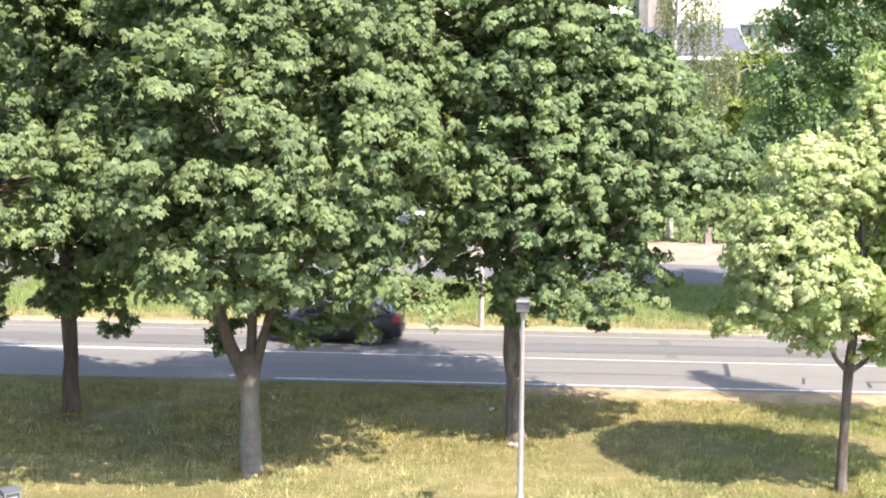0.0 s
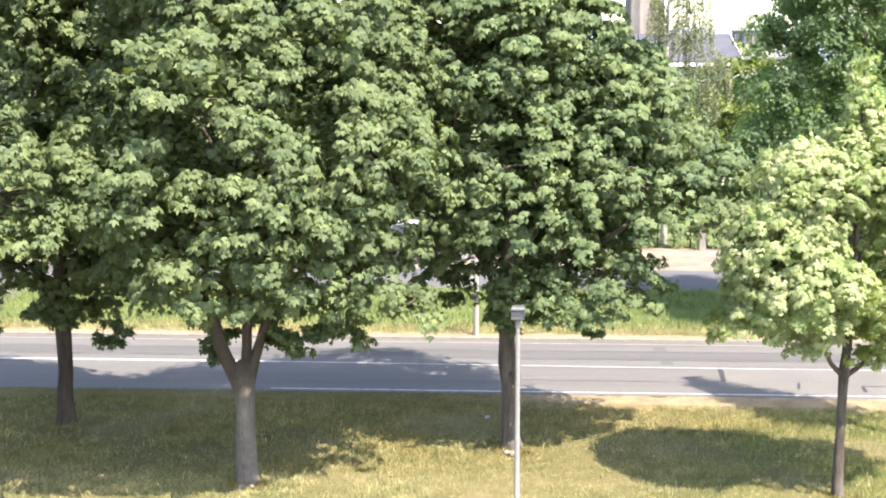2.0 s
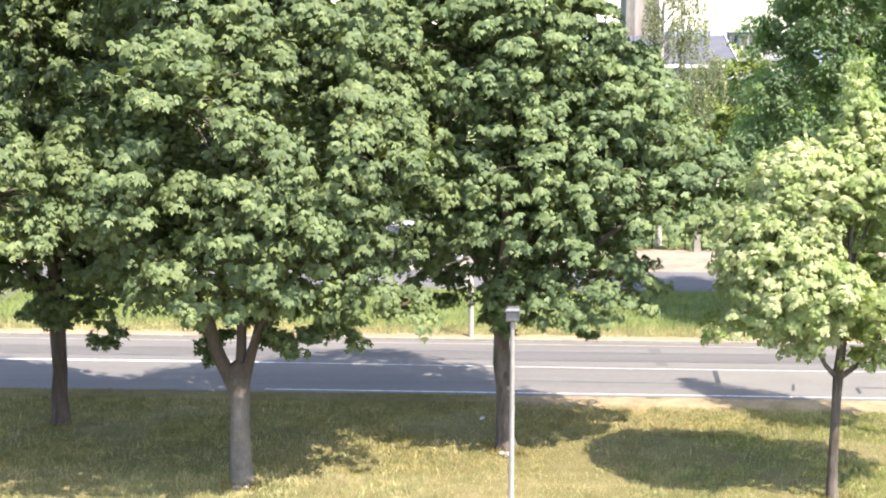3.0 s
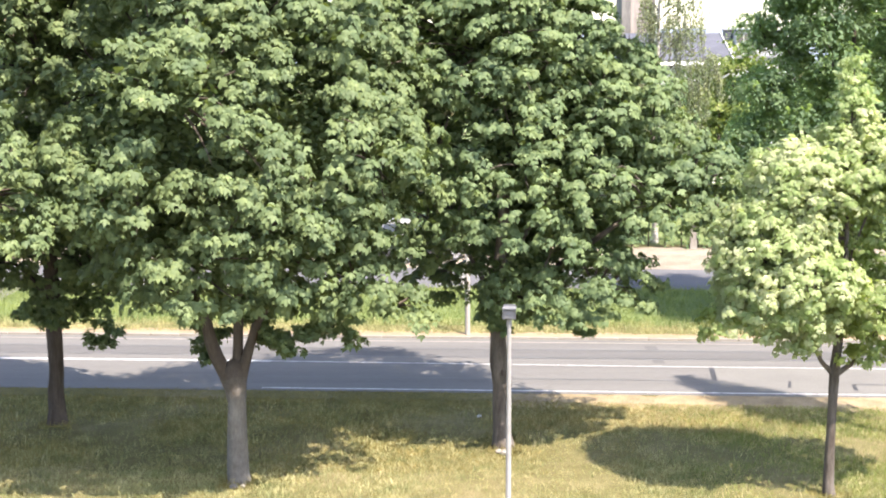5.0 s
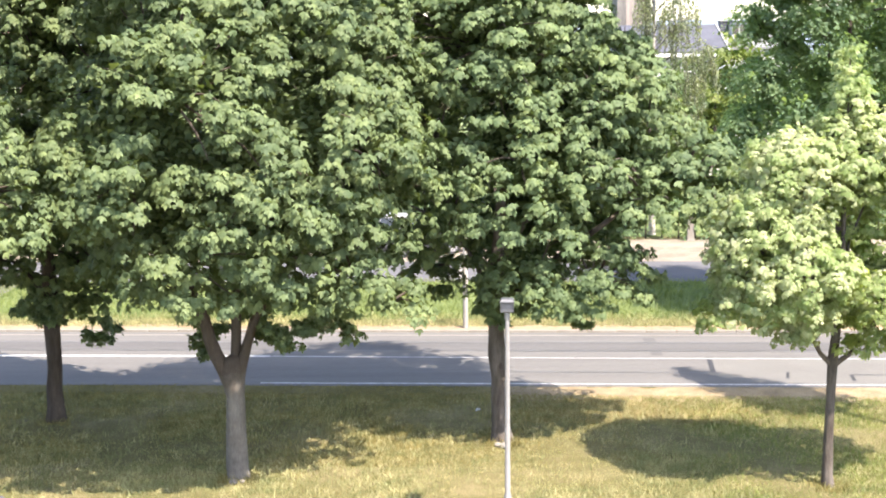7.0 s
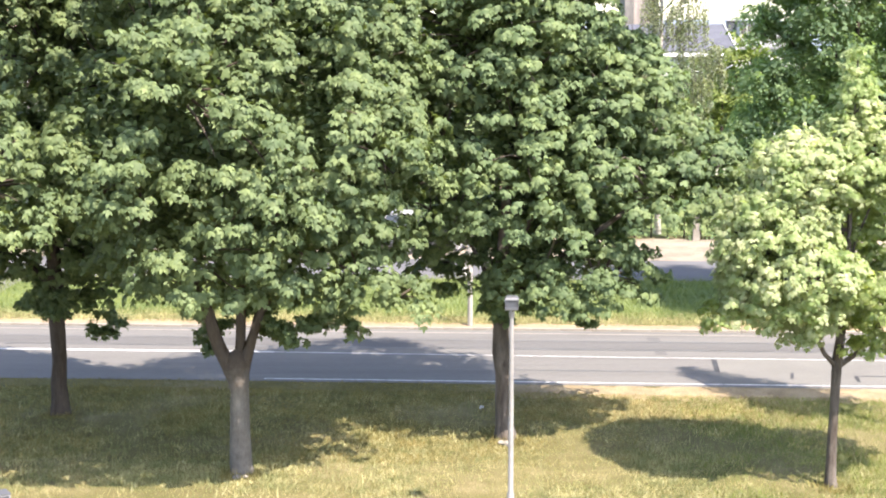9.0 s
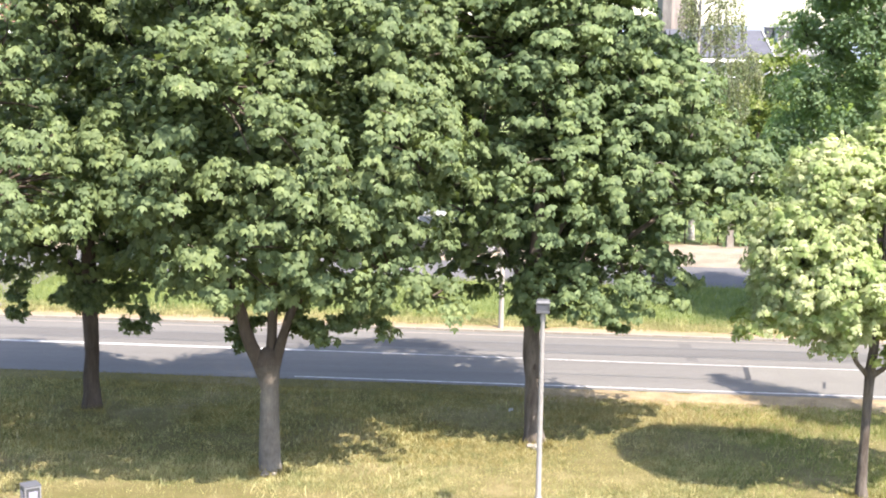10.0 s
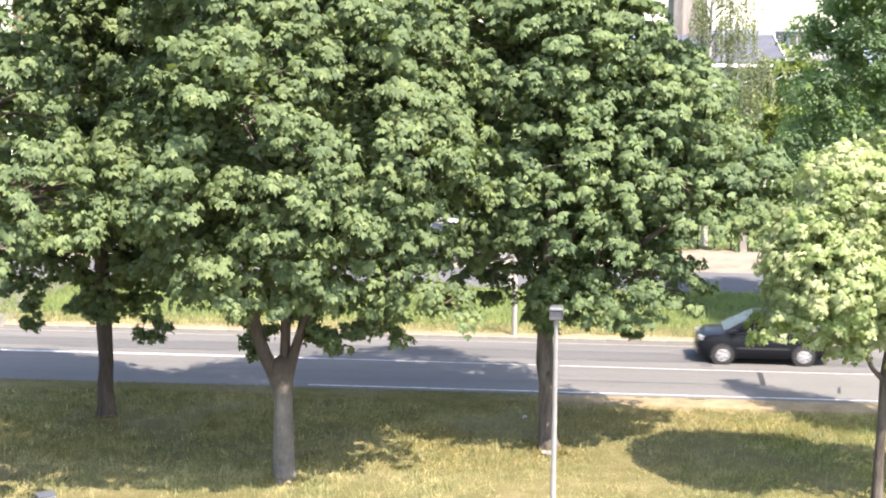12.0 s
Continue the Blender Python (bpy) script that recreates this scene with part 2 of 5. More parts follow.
# ---- mesh helpers ----
def mesh_arrays(name, verts, faces, mat, smooth=False):
    """A mesh from arrays: verts (n, 3), faces (m, k)."""
    me = bpy.data.meshes.new(name)
    verts, faces = np.asarray(verts, np.float32), np.asarray(faces, np.int32)
    m, k = faces.shape
    me.vertices.add(len(verts))
    me.vertices.foreach_set("co", verts.ravel())
    me.loops.add(m * k)
    me.loops.foreach_set("vertex_index", faces.ravel())
    me.polygons.add(m)
    me.polygons.foreach_set("loop_start", np.arange(m, dtype=np.int32) * k)
    me.polygons.foreach_set("loop_total", np.full(m, k, np.int32))
    if smooth:
        me.polygons.foreach_set("use_smooth", np.ones(m, bool))
    me.update(calc_edges=True)
    me.materials.append(mat)
    return me


def under(ob, parent):
    ob.parent = parent
    return ob


def part(name, bm, mat, parent=None, label="", smooth=False):
    me = bpy.data.meshes.new(name)
    bmesh.ops.recalc_face_normals(bm, faces=bm.faces)
    if smooth:
        for f in bm.faces:
            f.smooth = True
    bm.to_mesh(me)
    bm.free()
    if smooth:
        me.set_sharp_from_angle(angle=radians(38))
    me.materials.append(mat)
    ob = new(name, me)
    if parent:
        ob.parent = parent
    if label:
        tagged(ob, label)
    return ob


def box(bm, lo, hi, bevel=0.0, turn=None):
    size = [h - l for l, h in zip(lo, hi)]
    mid = [(h + l) / 2 for l, h in zip(lo, hi)]
    m = Matrix.Translation(mid) @ (turn or Matrix()) @ Matrix.Diagonal((*size, 1))
    vs = bmesh.ops.create_cube(bm, size=1, matrix=m)["verts"]
    if bevel:
        es = {e for v in vs for e in v.link_edges}
        bmesh.ops.bevel(bm, geom=list(es), offset=bevel, segments=2, affect="EDGES", profile=0.6)
    return bm


def lathe(bm, rings, n=14, at=(0, 0, 0), axis="z"):
    """A turned form: rings of (radius, height)."""
    loops = []
    for r, h in rings:
        row = []
        for k in range(n):
            a = 2 * math.pi * k / n
            p = (r * math.cos(a), r * math.sin(a), h) if axis == "z" else (r * math.cos(a), h, r * math.sin(a))
            row.append(bm.verts.new((p[0] + at[0], p[1] + at[1], p[2] + at[2])))
        loops.append(row)
    for a, b in zip(loops, loops[1:]):
        for k in range(n):
            bm.faces.new((a[k], a[(k + 1) % n], b[(k + 1) % n], b[k]))
    bm.faces.new(loops[0])
    bm.faces.new(loops[-1])
    return bm


def loft(bm, sections, closed=True):
    """Skin over equal rings of points."""
    rows = [[bm.verts.new(p) for p in s] for s in sections]
    n = len(rows[0])
    for a, b in zip(rows, rows[1:]):
        for k in range(n if closed else n - 1):
            bm.faces.new((a[k], a[(k + 1) % n], b[(k + 1) % n], b[k]))
    if closed:
        bm.faces.new(rows[0])
        bm.faces.new(rows[-1])
    return bm


def tube_arrays(lines, n=8, wob=0.0, rng=None):
    """Tapered tubes along lines of (point, radius)."""
    vs, fs, base = [], [], 0
    ang = np.linspace(0, 2 * np.pi, n, endpoint=False)
    for line in lines:
        pts, rad = np.array([p for p, _ in line], float), np.array([r for _, r in line], float)
        tan = np.gradient(pts, axis=0)
        tan /= np.linalg.norm(tan, axis=1)[:, None] + 1e-9
        ref = np.where(np.abs(tan[:, 2:3]) > 0.8, [[1.0, 0, 0]], [[0, 0, 1.0]])
        a = np.cross(tan, ref)
        a /= np.linalg.norm(a, axis=1)[:, None] + 1e-9
        b = np.cross(tan, a)
        rr = rad[:, None] * (1 + (rng.uniform(-wob, wob, (len(pts), n)) if rng is not None else 0))
        ring = pts[:, None] + rr[..., None] * (np.cos(ang)[None, :, None] * a[:, None] + np.sin(ang)[None, :, None] * b[:, None])
        vs.append(ring.reshape(-1, 3))
        for i in range(len(pts) - 1):
            k = np.arange(n)
            fs.append(base + np.stack([i * n + k, i * n + (k + 1) % n, (i + 1) * n + (k + 1) % n, (i + 1) * n + k], -1))
        base += len(pts) * n
    return np.concatenate(vs), np.concatenate(fs)


def unit(v):
    return v / (np.linalg.norm(v, axis=-1, keepdims=True) + 1e-9)


def palmate(fan, half, length, sag):
    """A hand-shaped leaf: blades spread from one point; rows of (ahead, side, height) and its faces."""
    pts, faces = [(0, 0, 0.02)], []
    for a, l in zip(fan, length):
        c, s, k = math.cos(radians(a)), math.sin(radians(a)), len(pts)
        for u, w, z in ((0.58, half, -0.30 * sag), (1.0, 0.0, -sag), (0.58, -half, -0.30 * sag)):
            pts.append((l * (u * c - w * s), l * (u * s + w * c), l * (z - 0.25 * abs(w))))
        faces.append((0, k, k + 1, k + 2))
    return np.array(pts), np.array(faces)


LOBED = palmate((-100, -48, 0, 48, 100), 0.27, (0.6, 0.9, 1.0, 0.9, 0.6), 0.22)
FINGERED = palmate((-52, 0, 52), 0.27, (0.85, 1.0, 0.85), 0.55)
TRIFID = palmate((-55, 0, 55), 0.3, (0.85, 1.0, 0.85), 0.2)
SIMPLE = palmate((0,), 0.34, (1.0,), 0.25)


def leaves(pos, normal, ahead, size, slim=1.0, kind=LOBED):
    """Leaves at pos, facing normal and pointing ahead."""
    s, faces = kind
    ahead = unit(ahead - normal * (ahead * normal).sum(-1, keepdims=True))
    side = np.cross(normal, ahead)
    v = pos[:, None] + size[:, None, None] * (s[None, :, 0:1] * ahead[:, None] + slim * s[None, :, 1:2] * side[:, None] + s[None, :, 2:3] * normal[:, None])
    f = (np.arange(len(pos)) * len(s))[:, None, None] + faces[None]
    return v.reshape(-1, 3), f.reshape(-1, 4)


def lobe_puffs(lobes, spacing, rng, count):
    """Places for leaf clusters all over a union of lobes (x, y, z, rx, ry, rz)."""
    L = np.array(lobes, float)
    w = L[:, 3] * L[:, 5]
    out, axes = [], []
    for _ in range(count * 12):
        k = rng.choice(len(L), p=w / w.sum())
        d = unit(rng.normal(size=3))
        if d[2] < -0.75:
            continue
        p = L[k, :3] + d * L[k, 3:] * rng.uniform(0.86, 1.06)
        q = ((p - L[:, :3]) / L[:, 3:])
        inside = (q**2).sum(1)
        inside[k] = 9
        if inside.min() < 0.72:
            continue
        if out and (np.linalg.norm((np.array(out) - p) * (1, 1, 1.15), axis=1).min() < spacing):
            continue
        out.append(p)
        axes.append(unit(d / L[k, 3:] * 1.2 + np.array((0, 0, 0.55))))
        if len(out) >= count:
            break
    return np.array(out), np.array(axes)


def puff_leaves(centres, axes, radius, per, leaf, rng, flat=0.42, droop=0.6, slim=1.0, spread=0.24, kind=LOBED):
    """Flat, drooping sprays of leaves, longest along the way they grow."""
    n = len(centres)
    rad = radius * rng.uniform(0.55, 1.5, n)
    out = unit(axes * (1, 1, 0) + rng.normal(size=(n, 3)) * (0.25, 0.25, 0))
    across = np.cross(out, (0, 0, 1.0))
    idx = np.repeat(np.arange(n), per)
    m = len(idx)
    d = unit(rng.normal(size=(m, 3)) + (0, 0, 0.7)) * rng.uniform(0.25, 1.0, (m, 1)) ** 0.6
    along, wide = d[:, 0] * 1.3, d[:, 1] * 0.95
    r = rad[idx]
    lumpy = 1 + 0.35 * np.sin(7 * np.arctan2(wide, along) + idx)
    off = (out[idx] * (along * lumpy * r)[:, None] + across[idx] * (wide * lumpy * r)[:, None])
    off[:, 2] += r * (flat * d[:, 2] - 0.42 * (along.clip(0, 2) ** 2 + 0.8 * wide ** 2) * lumpy)
    pos = centres[idx] + off
    fall = unit(out[idx] * along[:, None] + across[idx] * wide[:, None] + 1e-6)
    nor = unit(fall * (0.45 * np.hypot(along, wide))[:, None] + out[idx] * 0.25 + (0, 0, 0.75) + rng.normal(size=(m, 3)) * spread)
    ahead = unit(fall + out[idx] * 0.4 + rng.normal(size=(m, 3)) * 0.4) + np.array((0, 0, -droop))
    return leaves(pos, nor, ahead, leaf * rng.uniform(0.65, 1.25, m), slim, kind)


def spray_sites(lobes, spacing, rng, count, squash=1.7, pockets=()):
    """Places for layered sprays over a union of lobes: wide apart along a layer, close from layer to layer.
    pockets: (x, z, radius) of dark openings in the crown, besides those that chance leaves."""
    L = np.array(lobes, float)
    w = (L[:, 3] * L[:, 5]) ** 1.0
    out, axes = np.zeros((count, 3)), np.zeros((count, 3))
    n = 0
    for _ in range(count * 14):
        k = rng.choice(len(L), p=w / w.sum())
        d = unit(rng.normal(size=3))
        if d[2] < -0.7:
            continue
        p = L[k, :3] + d * L[k, 3:] * rng.uniform(0.84, 1.08)
        inside = (((p - L[:, :3]) / L[:, 3:]) ** 2).sum(1)
        inside[k] = 9
        if inside.min() < 0.7 or any(math.hypot(p[0] - a, p[2] - b) < c for a, b, c in pockets):
            continue
        if pockets and noise.noise(p * (0.75, 0.75, 1.1) + 3.7) < -0.22:
            continue
        if n and np.linalg.norm((out[:n] - p) * (1, 1, squash), axis=1).min() < spacing:
            continue
        out[n], axes[n] = p, unit(d / L[k, 3:])
        n += 1
        if n == count:
            break
    return out[:n], axes[:n]


def sprays(centres, axes, reach, twigs, per, leaf, rng, kind=LOBED, sag=0.42, tight=0.2, spread=0.3):
    """Branch tips: each a drooping fan of twig ends, each twig end a rosette of leaves hanging outwards."""
    sets = []
    back = axes[:, 1] > 0.5
    for far in (False, True):
        c, ax = centres[back == far], axes[back == far]
        n = len(c)
        if not n:
            continue
        size = reach * rng.uniform(0.65, 1.35, n)
        out = unit(ax * (1, 1, 0) + rng.normal(size=(n, 3)) * (0.3, 0.3, 0))
        across = np.cross(out, (0, 0, 1.0))
        i = np.repeat(np.arange(n), twigs)
        u, v = rng.uniform(-0.8, 1.0, len(i)), rng.uniform(-1.0, 1.0, len(i))
        v *= 1 - 0.35 * np.abs(u)
        t = c[i] + (out[i] * (u * 0.72)[:, None] + across[i] * (v * 1.0)[:, None]) * size[i][:, None]
        t[:, 2] += size[i] * (rng.normal(0, 0.07, len(i)) - sag * (u.clip(0, 1) ** 2 + 0.55 * v ** 2))
        grow = unit(out[i] * (0.35 + u)[:, None] + across[i] * v[:, None] + rng.normal(size=(len(i), 3)) * 0.25)
        k = per if not far else max(5, per // 2)
        j = np.repeat(np.arange(len(i)), k)
        m = len(j)
        ring = unit(rng.normal(size=(m, 3)) * (1, 1, 0.35) + grow[j] * 0.5)
        r = tight * rng.uniform(0.7, 1.3, len(i))[j] * rng.uniform(0.25, 1.0, m) ** 0.5
        pos = t[j] + ring * r[:, None]
        pos[:, 2] += 0.25 * tight - 0.9 * r ** 2 / tight
        nor = unit(ring * (0.55 * r / tight)[:, None] + out[i][j] * 0.3 + (0, 0, 0.8) + rng.normal(size=(m, 3)) * spread)
        ahead = unit(ring + grow[j] * 0.3 + rng.normal(size=(m, 3)) * 0.3) + np.array((0, 0, -0.75))
        sets.append((pos, nor, ahead, leaf * (1.45 if far else 1.0) * rng.uniform(0.65, 1.25, m)))
    done = [leaves(p, q, a, z, 1.0, kind if e == 0 else TRIFID) for e, (p, q, a, z) in enumerate(sets)]
    return join(done)


def clumps(lobes, n, r, seed):
    """Round clumps of foliage set over large lobes, so that the crown billows."""
    rng = np.random.default_rng(seed)
    c, a = spray_sites(lobes, r * 1.25, rng, n, 1.1)
    return [(*p, q, q * 0.95, q * 0.8) for p, q in zip(c, r * rng.uniform(0.7, 1.25, len(c)))]


def join(sets):
    vs, fs, base = [], [], 0
    for v, f in sets:
        vs.append(v)
        fs.append(f + base)
        base += len(v)
    return np.concatenate(vs), np.concatenate(fs)


def bent(a, b, r0, r1, rng, n=6, sag=0.15):
    a, b = np.array(a, float), np.array(b, float)
    s = np.linspace(0, 1, n)
    bow = rng.normal(size=3) * np.linalg.norm(b - a) * sag * 0.5
    bow[2] = abs(bow[2])
    return [(a + (b - a) * u + bow * math.sin(math.pi * u), r0 + (r1 - r0) * u) for u in s]


def off_gaps(p, gaps):
    """True for each point that lies outside every gap (x, z, radius), with room for a spray."""
    keep = np.ones(len(p), bool)
    for x, z, r in gaps:
        keep &= np.hypot(p[:, 0] - x, p[:, 2] - z) > r + 0.25
    return keep


def tree(name, label, foot, trunk, limbs, lobes, bark, leafmat, seed, count=300, spacing=0.5, radius=0.5, per=100, leaf=0.17,
         inner=0.35, extra=(), group="", flat=0.42, droop=0.6, slim=1.0, category="tree", spread=0.24, kind=LOBED, high=(), limb_bark=None, second=None, hollow=1.2, layered=None, deep=0.72, pockets=(), gaps=()):
    """A tree: trunk points (x, y, z, radius) from the foot, limbs as such lines too, and a crown over lobes, all
    relative to the foot.
    high: lobes of the tree top out of view, placed to shape the cast shade. second: (lobes, leaf material) of foliage
    in another colour. gaps: (x, z, radius) of openings right through the crown."""
    rng = np.random.default_rng(seed)
    thing = new(name)
    thing.location = foot
    tagged(thing, label, category, group)
    v, f = tube_arrays([[(p[:3], p[3]) for p in trunk]], 16, 0.08, rng)
    under(new("trunk", mesh_arrays("trunk", v, f, bark, True)), thing)
    for line in limbs:
        v, f = tube_arrays([[(p[:3], p[3]) for p in line]], 9, 0.06, rng)
        under(new("limb", mesh_arrays("limb", v, f, limb_bark or bark, True)), thing)
    pc, pa = spray_sites(lobes, spacing, rng, count, 1.7, pockets) if layered else lobe_puffs(lobes, spacing, rng, count)
    pc, pa = pc[off_gaps(pc, gaps)], pa[off_gaps(pc, gaps)]
    # twigs run from the lobes' hearts to the clusters
    hearts = np.array([l[:3] for l in lobes], float)
    twigs = []
    for p in pc[:: max(1, len(pc) // 120)]:
        h = hearts[np.argmin(np.linalg.norm(hearts - p, axis=1))]
        twigs.append(bent(h * 0.75 + p * 0.25 - (0, 0, 0.3), p, 0.035, 0.01, rng, 5))
    v, f = tube_arrays(twigs, 5)
    tagged(under(new("twig_work", mesh_arrays("twig_work", v, f, bark, True)), thing), kind="stuff")
    if layered:
        sets = [sprays(pc, pa, radius, layered[0], layered[1], leaf, rng, kind, *layered[2:])]
    else:
        sets = [puff_leaves(pc, pa, radius, per, leaf, rng, flat, droop, slim, spread, kind)]
    if len(extra):
        # single low sprigs
        ex = np.array(extra, float)
        ea = unit(ex * (1, 1, 0) + rng.normal(size=(len(ex), 3)) * 0.3 + (0, 0, 1.0))
        if layered:
            sets.append(sprays(ex, ea * (1, 0.2, 1), 0.3, 5, 17, leaf * 0.95, rng, kind, 0.6, 0.15, 0.6))
        else:
            sets.append(puff_leaves(ex, ea, radius * 0.5, max(20, per // 2), leaf * 0.95, rng, 0.6, droop, slim, 0.35, kind))
    if inner:
        ic = []
        for l in lobes:
            if l[3] < hollow and count > 250:
                continue
            k = int(inner * count * l[3] * l[5] / sum(q[3] * q[5] for q in lobes))
            ic.append(np.array(l[:3]) + unit(rng.normal(size=(k, 3))) * rng.uniform(0.15, deep, (k, 1)) * np.array(l[3:]))
        ic = np.concatenate(ic)
        ic = ic[off_gaps(ic, gaps)]
        sets.append(puff_leaves(ic, unit(rng.normal(size=(len(ic), 3)) + (0, 0, 1.0)), radius if not layered else 0.5, max(20, int(per * 0.6)), leaf * (1.5 if not layered else 1.25), rng, 0.9, 0.5, slim, 0.5, TRIFID if count > 250 else SIMPLE))
    if len(high):
        tc, ta = lobe_puffs(high, 0.6, rng, 130)
        sets.append(puff_leaves(tc, ta, 0.6, 70, 0.26, rng, kind=SIMPLE))
    v, f = join(sets)
    tagged(under(new("crown", mesh_arrays("crown", v, f, leafmat)), thing), kind="stuff")
    if second:
        sc, sa = lobe_puffs(second[0], spacing * 1.3, rng, count // 3)
        v, f = sprays(sc, sa, radius, layered[0], layered[1], leaf, rng, kind, *layered[2:]) if layered else puff_leaves(sc, sa, radius, per, leaf, rng, flat, droop, slim, spread, kind)
        tagged(under(new("green_foliage", mesh_arrays("green_foliage", v, f, second[1])), thing), "plain green leaves within the pale crown", kind="stuff")
    return thing


# ---- ground, road ----
SLOPE = -0.068           # the road's line: y = v + SLOPE * x
HEADING = math.degrees(math.atan(SLOPE))


def on_road(x, v, z=0.0):
    return (x, v + SLOPE * x, z)


def strip(name, x0, x1, v0, v1, z, mat, parent=None, step=4.0, ragged=0.0, seed=0, drift=0.0, skew=0.0):
    """A flat strip along the road; drift: how far its far end lies off the road's line, skew: how far its far side is shifted along."""
    rng = np.random.default_rng(seed)
    n = max(2, int((x1 - x0) / step) + 1)
    xs = np.linspace(x0, x1, n)
    j = rng.uniform(-ragged, ragged, (n, 2)) if ragged else np.zeros((n, 2))
    lo = [on_road(x, v0 + a, z) for x, a in zip(xs, j[:, 0])]
    hi = [on_road(x, v1 + a, z) for x, a in zip(xs, j[:, 1])]
    k = np.arange(n - 1)
    off = np.linspace(0, drift, n)
    lo = [(x, y + d, w) for (x, y, w), d in zip(lo, off)]
    hi = [(x + skew, y + d, w) for (x, y, w), d in zip(hi, off)]
    ob = new(name, mesh_arrays(name, lo + hi, np.stack([k, k + 1, n + k + 1, n + k], -1), mat))
    if parent:
        ob.parent = parent
    return ob


def build_ground():
    xs = np.concatenate([np.linspace(-3000, -60, 14), np.linspace(-50, 50, 141), np.linspace(60, 3000, 14)])
    ys = np.concatenate([np.linspace(-400, 10, 8), np.linspace(14, 70, 113), np.linspace(76, 4000, 30)])
    X, Y = np.meshgrid(xs, ys)
    Z = np.zeros_like(X)
    for i in range(len(ys)):
        for k in range(len(xs)):
            x, y = X[i, k], Y[i, k]
            v = y - SLOPE * x
            if abs(x) < 55 and 12 < y < 38.5:
                Z[i, k] = min(1, max(0, (36.4 - v) / 1.5)) * (0.09 * noise.noise((x * 0.45, y * 0.45, 0)) + 0.03 * noise.noise((x * 1.7, y * 1.7, 5)))
    n = len(xs)
    i, k = np.meshgrid(np.arange(len(ys) - 1), np.arange(n - 1), indexing="ij")
    f = np.stack([i * n + k, i * n + k + 1, (i + 1) * n + k + 1, (i + 1) * n + k], -1).reshape(-1, 4)
    tagged(new("ground", mesh_arrays("ground", np.stack([X, Y, Z], -1).reshape(-1, 3), f, MEADOW, True)),
           "rough meadow grass, half parched to straw yellow", "ground", kind="structure")


def build_road():
    road = tagged(strip("road", -420, 420, 38.0, 45.12, 0.012, ASPHALT), "grey sunlit two-lane asphalt road with worn white lines", "road", kind="structure")
    strip("edge_line", -4.9, 420, 38.24, 38.35, 0.017, ROAD_PAINT, road)
    strip("centre_line", -5.0, 6.0, 41.58, 41.665, 0.017, ROAD_PAINT, road, drift=-0.18)
    strip("centre_line", 6.0, 420, 41.4, 41.485, 0.017, ROAD_PAINT, road)
    strip("centre_line", -420, -5.0, 41.52, 41.73, 0.017, ROAD_PAINT, road)
    strip("far_edge_line", -30, 420, 44.62, 44.74, 0.017, KERB, road)
    strip("wheel_track", -30, 60, 42.5, 43.6, 0.0145, ASPHALT_WORN, road, 1.0, 0.04, 2)
    strip("tar_seam", -30, 60, 43.56, 43.67, 0.0165, TAR, road, 1.0, 0.02, 3)
    strip("tar_seam", -14, 60, 42.36, 42.48, 0.0165, TAR, road, 1.0, 0.03, 12)
    strip("tar_seam", -5, 8.5, 39.64, 39.73, 0.0165, TAR, road, 1.0, 0.02, 4)
    strip("tar_joint", 7.1, 7.5, 43.72, 44.25, 0.0166, ASPHALT_WORN, road)
    strip("tar_joint", 7.05, 7.4, 41.85, 42.34, 0.0166, ASPHALT_WORN, road)
    strip("tar_joint", 8.42, 8.58, 39.73, 41.33, 0.0168, TAR_FRESH, road, skew=0.22)
    strip("tar_joint", 10.45, 10.54, 39.0, 39.75, 0.0166, TAR_FRESH, road, skew=0.2)
    strip("tar_joint", 12.28, 12.4, 38.75, 39.4, 0.0166, TAR_FRESH, road, skew=0.1)
    strip("tar_joint", 12.42, 16.0, 39.4, 39.49, 0.0166, TAR_FRESH, road)
    tagged(strip("patch", 8.4, 40, 38.5, 41.35, 0.015, ASPHALT_PATCH, road, skew=0.3), "paler repaired asphalt patch")
    tagged(strip("verge_near", 1.9, 60, 36.6, 38.16, 0.008, LITTER, None, 0.3, 0.32, 5), "dusty gravel strip along the road edge", "verge", kind="structure")
    tagged(strip("verge_far", -60, 60, 45.08, 46.3, 0.008, DUST, None, 0.7, 0.2, 6), "pale dusty gravel strip beside the kerb", "verge", kind="structure")
    tagged(strip("junction", -34, -16.8, 45.2, 54.8, 0.011, ASPHALT_PATCH, None, 1.0, 0.15, 9), "pale asphalt mouth of a joining street", "road", kind="structure")
    tagged(strip("lawn", -16.9, 60, 47.4, 54.75, 0.006, LAWN, None, 0.5, 0.35, 8), "lush green grass strip between road and side street", "lawn", kind="structure")
    tagged(strip("side_road", -420, 420, 54.7, 59.6, 0.012, ASPHALT_OLD), "older grey asphalt side street in tree shade", "road", kind="structure")
    tagged(strip("garden_lawn", -160, 160, 67.0, 180.0, 0.007, LAWN), "green garden lawns behind the hedge", "lawn", kind="structure")
    tagged(strip("dry_bank", -60, 60, 59.6, 66.0, 0.01, DRY_EARTH, None, 1.0, 0.2, 7), "pale dry bare earth strip beyond the side street", "bare ground", kind="structure")


build_ground()
build_road()
